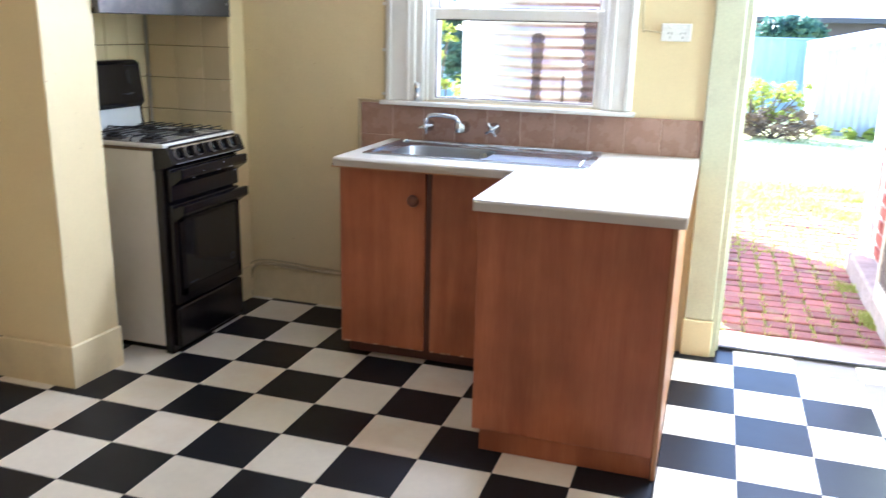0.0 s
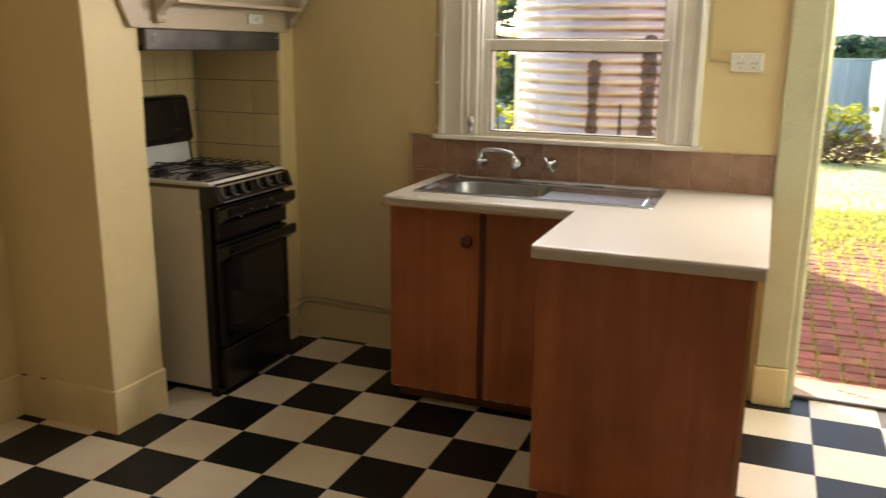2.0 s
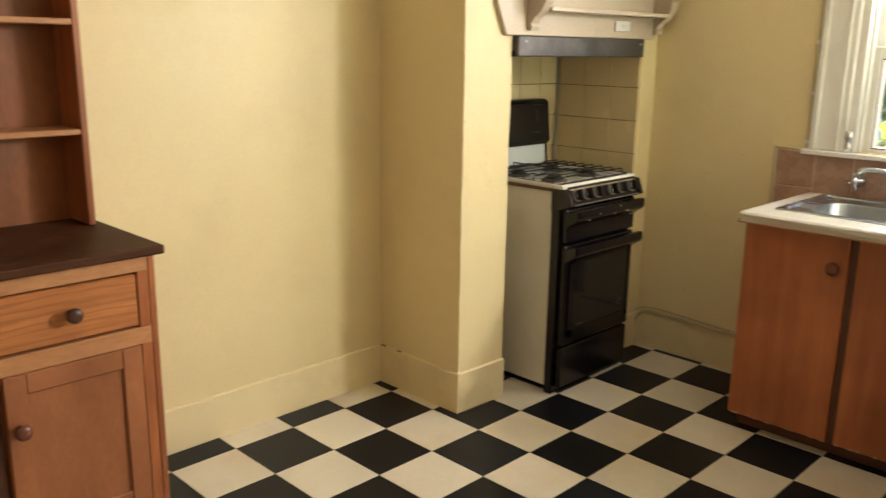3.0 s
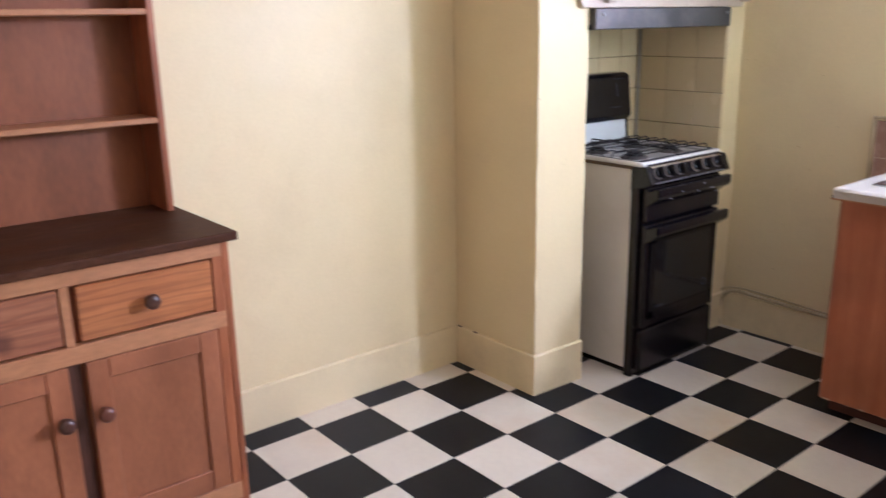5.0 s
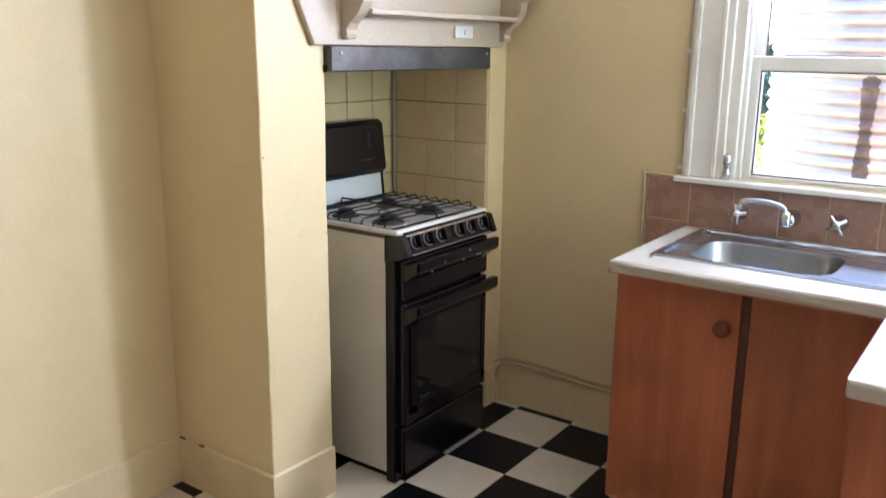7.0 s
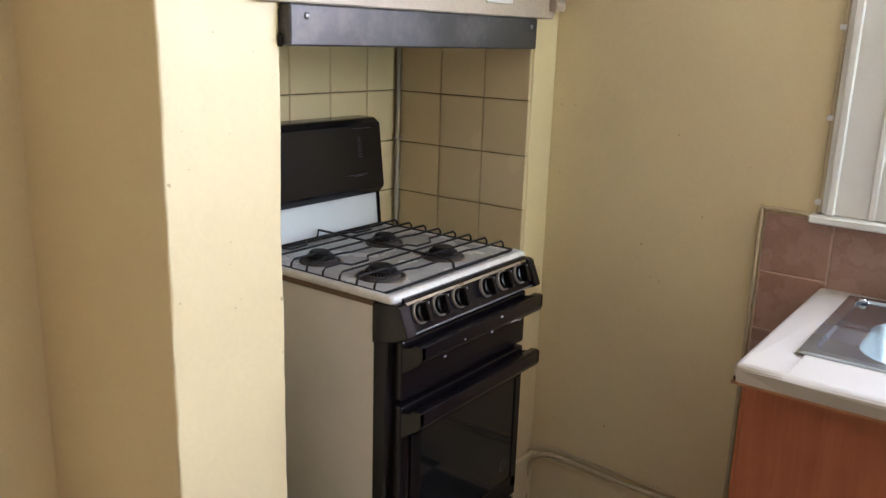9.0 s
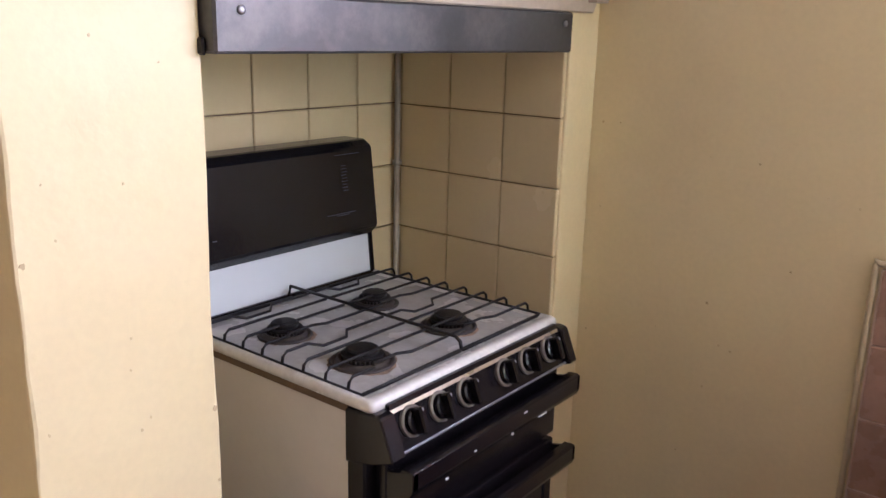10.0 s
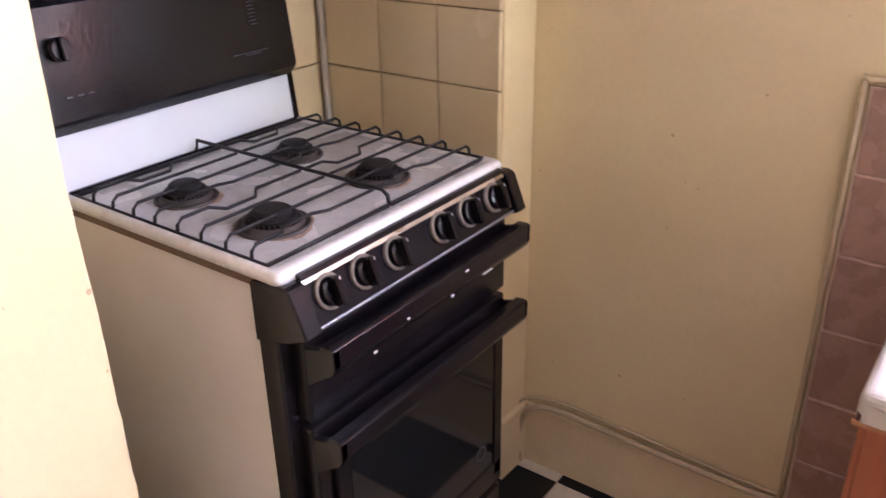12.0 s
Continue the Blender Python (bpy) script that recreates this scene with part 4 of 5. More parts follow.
bm = bmesh.new()
loops = [rounded(SKX0, SKX1, SKY0, SKY1, 0.012, WZ1 + 0.001), rounded(SKX0 + 0.004, SKX1 - 0.004, SKY0 + 0.004, SKY1 - 0.004, 0.012, WZ1 + 0.006), rounded(SKX0 + 0.028, SKX1 - 0.028, SKY0 + 0.028, SKY1 - 0.028, 0.03, WZ1 + 0.006),
         rounded(SKX0 + 0.034, SKX1 - 0.034, SKY0 + 0.034, SKY1 - 0.034, 0.03, WZ1 + 0.0)]
rings = [[bm.verts.new(p) for p in lp] for lp in loops]
for a, b in zip(rings, rings[1:]):
    for k in range(len(a)):
        bm.faces.new((a[k], a[(k + 1) % len(a)], b[(k + 1) % len(a)], b[k]))
inner = rings[-1]
hole = [bm.verts.new(p) for p in rounded(BX0, BX1, BY0, BY1, 0.09, WZ1 - 0.001)]
n_l = len(inner)
for k in range(n_l):
    bm.faces.new((inner[k], inner[(k + 1) % n_l], hole[(k + 1) % n_l], hole[k]))
part("rim", bm, STEEL, sink, smooth=False)
bm = bmesh.new()
loops = [rounded(BX0, BX1, BY0, BY1, 0.09, WZ1 - 0.001), rounded(BX0 + 0.006, BX1 - 0.006, BY0 + 0.006, BY1 - 0.006, 0.085, WZ1 - 0.01), rounded(BX0 + 0.02, BX1 - 0.02, BY0 + 0.02, BY1 - 0.02, 0.08, WZ1 - 0.14),
         rounded(BX0 + 0.04, BX1 - 0.04, BY0 + 0.04, BY1 - 0.04, 0.07, WZ1 - 0.158)]
rings = [[bm.verts.new(p) for p in lp] for lp in loops]
for a, b in zip(rings, rings[1:]):
    for k in range(len(a)):
        bm.faces.new((a[k], a[(k + 1) % len(a)], b[(k + 1) % len(a)], b[k]))
bm.faces.new(rings[-1])
part("bowl", bm, STEEL_SHADED, sink, smooth=True)
tube("drainer_lip", [(1.11, 1.325, WZ1 - 0.002), (1.455, 1.325, WZ1 - 0.0015), (1.466, 1.31, WZ1 - 0.0015), (1.466, 0.93, WZ1 - 0.0015)], 0.0045, STEEL, sink, seg=8)
lathe("waste", [(0.03, 0), (0.03, 0.004), (0.02, 0.002)], (0.84, 1.08, WZ1 - 0.157), CHROME, sink)
lathe("overflow_cap", [(0.012, 0), (0.012, 0.006), (0.006, 0.009)], (0.545, 1.335, WZ1 + 0.004), CHROME, sink)

# splashback tiles
splash = thing("splashback", (1.1, WY, 0.95), "row of pinkish brown glazed tiles behind the sink", "splashback", kind="structure")
box("backing", (0.268, WY - 0.0115, 0.2), (0.4405, WY, 1.126), PGROUT, splash, bevel=0)
box("backing", (0.4405, WY - 0.0115, 0.9), (1.945, WY, 1.118), PGROUT, splash, bevel=0)
tile_fill(splash, 1, WY - 0.009, 0.27, 0.4415, 0.2, 1.126, 0.27, 0.966, TILE_P, w=0.1715, h=0.163, depth=0.010)
tile_fill(splash, 1, WY - 0.009, 0.4415, 1.945, 0.93, 1.120, 0.4415, 0.93, TILE_P, w=0.1655, h=0.19, depth=0.010)
wire = thing("wall_cable", (0.4, WY, 1.2), "thin beige cable clipped beside the window trim", "cable")
tube("cable", curve_points([(0.258, WY - 0.012, 0.2), (0.258, WY - 0.012, 0.7), (0.257, WY - 0.012, 1.1), (0.268, WY - 0.012, 1.137), (0.36, WY - 0.012, 1.137), (0.398, WY - 0.012, 1.15), (0.398, WY - 0.01, 1.4), (0.398, WY - 0.01, 2.2)], 4), 0.006, CABLE, wire)
for z in (1.165, 1.38, 1.6):
    box("clip", (0.386, WY - 0.02, z), (0.402, WY - 0.001, z + 0.014), PLASTIC, wire, bevel=0.002)

# taps
mixer = thing("wall_tap", (0.738, WY - 0.02, 1.02), "chrome wall-mounted spout with a curved swivel arm", "tap", "taps over the sink")
lathe("flange", [(0.029, 0), (0.029, 0.008), (0.025, 0.018), (0.022, 0.03), (0.024, 0.05), (0.022, 0.07), (0.012, 0.078)], (0.822, WY - 0.014, 1.028), CHROME, mixer, axis=1, sign=-1)
lathe("swivel_nut", [(0.016, -0.026), (0.018, -0.02), (0.018, 0.02), (0.013, 0.028)], (0.814, WY - 0.088, 1.033), CHROME, mixer)
tube("spout", curve_points([(0.814, WY - 0.088, 1.03), (0.811, WY - 0.09, 1.060), (0.795, WY - 0.095, 1.078), (0.745, WY - 0.1, 1.087), (0.690, WY - 0.104, 1.087), (0.664, WY - 0.106, 1.078), (0.655, WY - 0.106, 1.052)]), 0.0112, CHROME, mixer, seg=12)


def wall_tap(x, z, turn):
    """A wall tap: round flange, short body and a handle of four spokes."""
    tap = thing("wall_tap", (x, WY - 0.02, z), "chrome wall tap with a four-spoke handle", "tap", "taps over the sink")
    lathe("flange", [(0.029, 0), (0.029, 0.006), (0.021, 0.016), (0.016, 0.04), (0.016, 0.055), (0.01, 0.062)], (x, WY - 0.014, z), CHROME, tap, axis=1, sign=-1)
    bm = bmesh.new()
    for a in (turn, turn + math.pi / 2):
        c, s = 0.037 * math.cos(a), 0.037 * math.sin(a)
        add_tube(bm, [(x - c, WY - 0.07, z - s), (x + c, WY - 0.07, z + s)], 0.0065)
    add_lathe(bm, [(0.014, 0.055), (0.014, 0.066), (0.008, 0.07)], (x, WY - 0.014, z), axis=1, sign=-1, seg=16)
    part("handle", bm, CHROME, tap, smooth=True)


wall_tap(0.638, 1.027, 0.2)
wall_tap(0.978, 1.029, 0.6)

# double power point
gpo = thing("power_outlet", (1.79, WY, 1.5), "white double power point with switches", "power outlet")
box("plate", (1.726, WY - 0.012, 1.463), (1.856, WY, 1.541), PLASTIC, gpo, bevel=0.004)
for x in (1.765, 1.82):
    box("rocker", (x - 0.008, WY - 0.016, 1.518), (x + 0.008, WY - 0.012, 1.531), PLASTIC, gpo, bevel=0.002)
    bm = bmesh.new()
    for dx, dz, a in ((-0.008, 0.008, 0.5), (0.008, 0.008, -0.5), (0, -0.01, 0)):
        b2 = add_box(bmesh.new(), (-0.0015, -0.0005, -0.005), (0.0015, 0.0005, 0.005))
        bmesh.ops.transform(b2, matrix=Matrix.Translation((x + dx, WY - 0.0122, 1.49 + dz)) @ Matrix.Rotation(a, 4, "Y"), verts=b2.verts)
        tmp = bpy.data.meshes.new("slot")
        b2.to_mesh(tmp)
        b2.free()
        bm.from_mesh(tmp)
        bpy.data.meshes.remove(tmp)
    part("slots", bm, DARKTRIM, gpo)
tube("lead", curve_points([(1.726, WY - 0.006, 1.50), (1.70, WY - 0.008, 1.503), (1.66, WY - 0.006, 1.508), (1.645, WY - 0.006, 1.52), (1.64, WY - 0.006, 1.7), (1.64, WY - 0.006, 2.1)]), 0.004, CABLE, gpo)

# nail holes, scuffs and cracks on the walls
for x0, x1 in ((WX + 0.016, -0.918), (-0.838, -0.812)):
    box("crack", (x0, P0 - 0.0135, 0.1828), (x1, P0 - 0.004, 0.1856), TRIM_B, chimney, bevel=0)
rg = random.Random(40)


def chip(at, axis, r, parent, mat):
    """A small flat knock in the plaster with an uneven outline."""
    bm = bmesh.new()
    ring = []
    for k in range(9):
        a = 2 * math.pi * k / 9
        q = [r * rg.uniform(0.5, 1.0) * math.cos(a), r * rg.uniform(0.6, 1.3) * math.sin(a)]
        q.insert(axis, 0)
        ring.append(bm.verts.new(Vector(at) + Vector(q)))
    face = bm.faces.new(ring)
    out = bmesh.ops.extrude_face_region(bm, geom=[face])["geom"]
    push = Vector((0.001, 0, 0)) if axis == 0 else Vector((0, -0.001, 0))
    bmesh.ops.translate(bm, vec=push, verts=[v for v in out if isinstance(v, bmesh.types.BMVert)])
    part("scuff", bm, mat, parent)


for k in range(20):
    chip((rg.uniform(-0.39, 0.23), WY, rg.uniform(0.3, 1.45)), 1, rg.uniform(0.0014, 0.0042), wall_n, rg.choice((MARK, MARK_PALE)))
for k in range(13):
    chip((CX, rg.uniform(P0 + 0.015, P1 - 0.015), rg.uniform(0.35, 1.6)), 0, rg.uniform(0.001, 0.003), chimney, MARK_PALE)
for y, z, r in ((P1 - 0.006, 0.985, 0.0055), (P1 - 0.006, 0.86, 0.003), (P0 + 0.01, 1.27, 0.005)):
    chip((CX, y, z), 0, r, chimney, MARK)
# ---- window ----
window = structure(thing("window_1", (1.04, WY, 1.14), "white painted double-hung timber window above the sink", "window"), "white painted double-hung timber window above the sink", "window")
box("window_sill", (0.382, WY - 0.05, 1.121), (1.64, WY + 0.05, 1.142), WHITE, window, bevel=0.004)
for x0, x1 in ((0.405, 0.56), (1.49, 1.622)):
    box("architrave", (x0, WY - 0.022, 1.142), (x1, WY - 0.001, 2.28), WHITE, window, bevel=0.004)
    box("architrave_bead", (x0 + 0.012 if x0 < 1 else x1 - 0.034, WY - 0.032, 1.142), (x0 + 0.034 if x0 < 1 else x1 - 0.012, WY - 0.022, 2.28), WHITE, window, bevel=0.004)
for x0, x1, d in ((0.515, 0.532, 0.029), (1.512, 1.529, 0.029)):
    box("architrave_bead", (x0, WY - d, 1.142), (x1, WY - 0.0215, 2.28), WHITE, window, bevel=0.003)
box("architrave", (0.405, WY - 0.022, 2.13), (1.622, WY - 0.002, 2.28), WHITE, window, bevel=0.004)
for x0, x1 in ((0.545, 0.60), (1.482, 1.535)):
    box("jamb", (x0, WY - 0.012, 1.142), (x1, OUT_Y - 0.01, 2.16), WHITE, window, bevel=0.003)
for x0, x1 in ((0.60, 0.616), (1.466, 1.482)):
    box("stop_bead", (x0, WY + 0.008, 1.142), (x1, WY + 0.03, 2.14), WHITE, window, bevel=0.003)
box("outer_sill", (0.56, WY + 0.05, 1.09), (1.53, OUT_Y + 0.06, 1.142), WHITE, window, bevel=0.004)
box("head", (0.56, WY, 2.1), (1.53, OUT_Y - 0.01, 2.16), WHITE, window, bevel=0.003)


def sash(y, z0, z1, bottom, top):
    s = box("sash", (0.603, y, z0), (0.646, y + 0.04, z1), WHITE, window, "white painted sash", bevel=0.004)
    box("stile", (1.436, y, z0), (1.479, y + 0.04, z1), WHITE, s, bevel=0.004)
    box("rail", (0.646, y, z0), (1.436, y + 0.04, z0 + bottom), WHITE, s, bevel=0.004)
    box("rail", (0.646, y, z1 - top), (1.436, y + 0.04, z1), WHITE, s, bevel=0.004)
    g = box("pane", (0.64, y + 0.018, z0 + bottom - 0.006), (1.442, y + 0.022, z1 - top + 0.006), GLASS, s, "clear glass pane", bevel=0)
    g.visible_shadow = False
    for x in (0.646, 1.432):
        box("putty_line", (x, y + 0.012, z0 + bottom), (x + 0.004, y + 0.0175, z1 - top), DARKTRIM, s, bevel=0)
    box("putty_line", (0.65, y + 0.012, z1 - top - 0.005), (1.432, y + 0.0175, z1 - top), DARKTRIM, s, bevel=0)
    box("putty_line", (0.65, y + 0.012, z0 + bottom), (1.432, y + 0.0175, z0 + bottom + 0.004), DARKTRIM, s, bevel=0)


sash(WY + 0.032, 1.143, 1.592, 0.017, 0.052)
sash(WY + 0.076, 1.552, 2.1, 0.04, 0.05)
latch = thing("sash_pin", (0.575, WY + 0.0, 1.142), "small chrome sash bolt standing on the sill", "window catch")
lathe("pin", [(0.014, 0), (0.014, 0.03), (0.011, 0.034), (0.011, 0.05), (0.015, 0.055), (0.015, 0.09), (0.008, 0.094)], (0.572, WY - 0.018, 1.142), CHROME, latch, seg=14)

# ---- back door ----
frame_l = structure(thing("door_frame", (2.02, WY, 0), "green-white painted timber door frame", "door frame"), "green-white painted timber door frame", "door frame")
box("architrave", (1.948, WY - 0.024, 0.18), (2.08, WY - 0.001, 2.3), FRAMEGREEN, frame_l, bevel=0.005)
box("plinth_block", (1.945, WY - 0.034, 0.0), (2.084, WY - 0.001, 0.18), SKIRT, frame_l, bevel=0.004)
box("jamb", (2.078, WY - 0.02, 0.0), (2.108, 1.66, DOOR[2]), FRAMEGREEN, frame_l, bevel=0.003)
box("stop", (2.108, 1.50, 0.0), (2.122, 1.54, DOOR[2]), FRAMEGREEN, frame_l, bevel=0.002)
box("head", (2.078, WY - 0.02, DOOR[2] - 0.03), (2.97, 1.66, DOOR[2]), FRAMEGREEN, frame_l, bevel=0.003)
box("architrave", (1.948, WY - 0.024, 2.165), (EX - 0.002, WY - 0.002, 2.3), FRAMEGREEN, frame_l, bevel=0.005)
box("jamb", (2.945, WY - 0.018, 0.0), (2.972, 1.66, DOOR[2]), FRAMEGREEN, frame_l, bevel=0.003)
strike = box("strike_plate", (2.1075, 1.455, 1.13), (2.1105, 1.485, 1.36), DARKTRIM, frame_l, "dark worn metal strike plate", bevel=0.001)
for z in (1.15, 1.19, 1.23, 1.27, 1.31, 1.34):
    lathe("screw", [(0.008, 0), (0.008, 0.003)], (2.1095, 1.47, z), SILVER, strike, axis=0, seg=8)
rg = random.Random(27)
sill = structure(thing("door_sill", (2.53, 1.7, 0), "worn sunlit timber door sill with a brick outside", "door sill"), "worn timber door sill with chipped paint", "door sill")
box("board", (2.085, 1.545, -0.06), (2.965, 1.775, 0.012), THRESH, sill, bevel=0.006)
box("metal_strip", (2.108, 1.53, 0.0), (2.945, 1.548, 0.014), DARKTRIM, sill, bevel=0.002)
for x0, x1, z, mat, words in ((2.10, 2.335, -0.034, PAVER, "mottled red brick"), (2.345, 2.655, -0.026, BRICK_ORANGE, "sunlit orange brick"), (2.665, 2.86, -0.036, MORTAR, "pale cream brick")):
    box("sill_brick", (x0, 1.78, -0.115), (x1, 1.885, z), mat, sill, words, bevel=0.007)
for k in range(16):  # curls of old paint on the weathered board
    x, y, w = rg.uniform(2.12, 2.9), rg.uniform(1.565, 1.755), rg.uniform(0.01, 0.07)
    box("paint_flake", (x, y, 0.0115), (x + w, y + rg.uniform(0.003, 0.012), 0.0135), rg.choice((MORTAR, PLINTH_GAP, CHIP)), sill, bevel=0.0006)

leaf = structure(thing("door_1", (2.94, 1.49, 0), "pale green boarded back door, open and catching the sun", "door"), "pale green boarded timber back door standing open", "door")
LX0, LX1 = 2.905, 2.945
for k in range(8):
    y0 = 0.59 + k * 0.1125
    box("board", (LX0, y0 + 0.002, 0.012), (LX1, y0 + 0.1095, 2.11), DOORGREEN, leaf, bevel=0.005)
box("ledge", (LX1, 0.60, 0.22), (LX1 + 0.022, 1.48, 0.38), DOORGREEN, leaf, bevel=0.003)
box("ledge", (LX1, 0.60, 1.6), (LX1 + 0.022, 1.48, 1.76), DOORGREEN, leaf, bevel=0.003)
kn = lathe("door_knob", [(0.032, 0), (0.032, 0.004), (0.022, 0.012), (0.014, 0.018), (0.014, 0.04), (0.022, 0.048), (0.028, 0.06), (0.028, 0.078), (0.022, 0.084)], (LX0, 0.677, 1.449), STEEL, leaf, "brushed steel door knob", axis=0, sign=-1)
box("edge_strip", (LX0 + 0.001, 0.5885, 0.012), (LX1 - 0.001, 0.592, 2.11), DARKGREEN, leaf, "dark green closing edge", bevel=0)
box("bolt_plate", (LX0 - 0.006, 0.72, 1.525), (LX0, 0.80, 1.537), DOORGREEN, leaf, bevel=0.002)
rg = random.Random(33)
stop = thing("brick_doorstop", (2.925, 0.525, 0), "single red brick holding the open door", "brick")
bm = add_box(bmesh.new(), (-0.12, -0.055, 0), (0.12, 0.055, 0.082), 0.008, 2)
for v in bm.verts:
    v.co += Vector((rg.uniform(-1, 1), rg.uniform(-1, 1), rg.uniform(-0.3, 1))) * 0.003
bmesh.ops.transform(bm, matrix=Matrix.Translation((2.925, 0.525, 0)) @ Matrix.Rotation(radians(-28), 4, "Z"), verts=bm.verts)
part("brick", bm, BRICK_OLD, stop)

# ---- pantry cupboard ----
pantry = thing("pantry_cupboard", (2.9, -0.6, 0), "tall pale brown two-door pantry cupboard", "cupboard")
PX = 2.74
box("body", (PX + 0.02, -1.26, 0.0), (EX - 0.005, 0.018, 2.15), PANTRY, pantry, bevel=0.002)
box("side_edge", (PX + 0.004, 0.004, 0.0), (PX + 0.02, 0.02, 2.15), CAB_EDGE, pantry, bevel=0.001)
for y0, y1, ky in ((-0.612, 0.0, -0.57), (-1.25, -0.618, -0.66)):
    d = box("door", (PX, y0, 0.07), (PX + 0.0185, y1, 2.1), PANTRY, pantry, bevel=0.003)
    lathe("knob", [(0.012, 0), (0.010, 0.016), (0.02, 0.024), (0.026, 0.034), (0.024, 0.044), (0.012, 0.05)], (PX, ky, 1.04), DARKWOOD, d, "dark brown turned knob", axis=0, sign=-1)

# ---- dresser ----
dresser = thing("kitchen_dresser", (-0.66, -1.77, 0), "honey brown timber kitchen dresser with open plate shelves", "dresser")
DX, DY0, DY1, DZ = -0.40, -2.235, -1.312, 0.985
box("side_panel", (WX + 0.03, DY1 - 0.022, 0.0), (DX - 0.0, DY1, 0.955), DRESSER, dresser, bevel=0.003)
box("side_panel", (WX + 0.03, DY0, 0.0), (DX - 0.0, DY0 + 0.022, 0.955), DRESSER, dresser, bevel=0.003)
box("top", (WX + 0.022, DY0 - 0.025, 0.958), (DX + 0.022, DY1 + 0.025, DZ), DRESSER_TOP, dresser, "dark worn dresser top", bevel=0.005, seg=2)
box("carcass", (WX + 0.03, DY0 + 0.022, 0.1), (DX - 0.03, DY1 - 0.022, 0.955), DRESSER, dresser, bevel=0)
box("rail", (DX - 0.03, DY0 + 0.022, 0.912), (DX, DY1 - 0.022, 0.958), DRESSER_RAIL, dresser, bevel=0.002)
box("rail", (DX - 0.03, DY0 + 0.022, 0.69), (DX, DY1 - 0.022, 0.742), DRESSER_RAIL, dresser, bevel=0.002)
box("rail", (DX - 0.03, DY0 + 0.022, 0.1), (DX, DY1 - 0.022, 0.16), DRESSER_RAIL, dresser, bevel=0.002)
box("stile", (DX - 0.029, -1.797, 0.742), (DX - 0.001, -1.773, 0.912), DRESSER_RAIL, dresser, bevel=0.002)
# stile coloured dark to paint in the shadow gap between the doors
box("stile", (DX - 0.029, -1.797, 0.16), (DX - 0.022, -1.762, 0.69), PLINTH_GAP, dresser, bevel=0.002)
for y in (DY1 - 0.055, DY0 + 0.022):
    box("stile", (DX - 0.029, y, 0.0), (DX - 0.001, y + 0.033, 0.955), DRESSER, dresser, bevel=0.002)
box("plinth", (DX - 0.05, DY0 + 0.03, 0.0), (DX - 0.03, DY1 - 0.03, 0.1), DRESSER, dresser, bevel=0.002)
KN = [(0.012, 0), (0.010, 0.014), (0.018, 0.02), (0.023, 0.03), (0.021, 0.038), (0.010, 0.043)]
for y0, y1 in ((-1.755, DY1 - 0.057), (DY0 + 0.057, -1.801)):
    dr = box("drawer", (DX - 0.02, y0, 0.748), (DX - 0.004, y1, 0.906), PINE if y0 > -1.8 else PINE_RED, dresser, "striped orange pine drawer" if y0 > -1.8 else "knotty reddish pine drawer", bevel=0.004)
    lathe("knob", KN, (DX - 0.004, (y0 + y1) / 2, 0.828), DARKWOOD, dr, "dark brown turned knob", axis=0)
    door = box("cupboard_door", (DX - 0.02, y0 + 0.056, 0.228), (DX - 0.009, y1 - 0.056, 0.632), DRESSER_PANEL, dresser, "framed cupboard door with a flat panel", bevel=0.001)
    for a, b in ((y0, y0 + 0.06), (y1 - 0.06, y1)):
        box("stile", (DX - 0.02, a, 0.162), (DX + 0.001, b, 0.688), DRESSER_PANEL, door, bevel=0.003)
    for a, b in ((0.628, 0.688), (0.162, 0.232)):
        box("rail", (DX - 0.02, y0 + 0.06, a), (DX + 0.001, y1 - 0.06, b), DRESSER_PANEL, door, bevel=0.003)
    ky = y0 + 0.03 if y0 > -1.8 else y1 - 0.03
    lathe("knob", KN, (DX + 0.001, ky, 0.535), REDKNOB if y0 > -1.8 else DARKWOOD, door, "reddish turned knob" if y0 > -1.8 else "dark brown turned knob", axis=0)
HX = -0.778
hutch = [(HX, DZ), (WX + 0.03, DZ), (WX + 0.03, 2.1), (HX, 2.1)]
for y in (DY1 - 0.028, DY0 + 0.006):
    prism("shelf_side", hutch, y, y + 0.022, 1, DRESSER, dresser, bevel=0.003)
box("back_panel", (WX + 0.024, DY0 + 0.028, DZ), (WX + 0.038, DY1 - 0.028, 2.1), HUTCH_PANEL, dresser, "plain timber back panel", bevel=0.001)
for z in (1.294, 1.628, 1.95):
    box("shelf", (WX + 0.038, DY0 + 0.028, z - 0.019), (HX - 0.002, DY1 - 0.028, z), DRESSER_RAIL, dresser, bevel=0.003)
box("cornice", (WX + 0.024, DY0 - 0.02, 2.1), (HX + 0.03, DY1 + 0.02, 2.14), DRESSER, dresser, bevel=0.006)

# ---- outside ----
GZ0, BWY_END = -0.15, 4.1
bm = bmesh.new()
for a in ((-60, -60, GZ0), (80, -60, GZ0), (80, 140, GZ0), (-60, 140, GZ0)):
    bm.verts.new(a)
bm.faces.new(bm.verts)
structure(part("ground", bm, GRASS), "short sunlit green and yellow back lawn", "lawn")
pav = structure(boxes("pavement", [((1.75, 1.7, -0.2), (3.0, 7.3, -0.118)), ((3.0, BWY_END, -0.2), (3.9, 7.3, -0.118))], MOSS), "mossy red brick paving outside the back door", "paving")

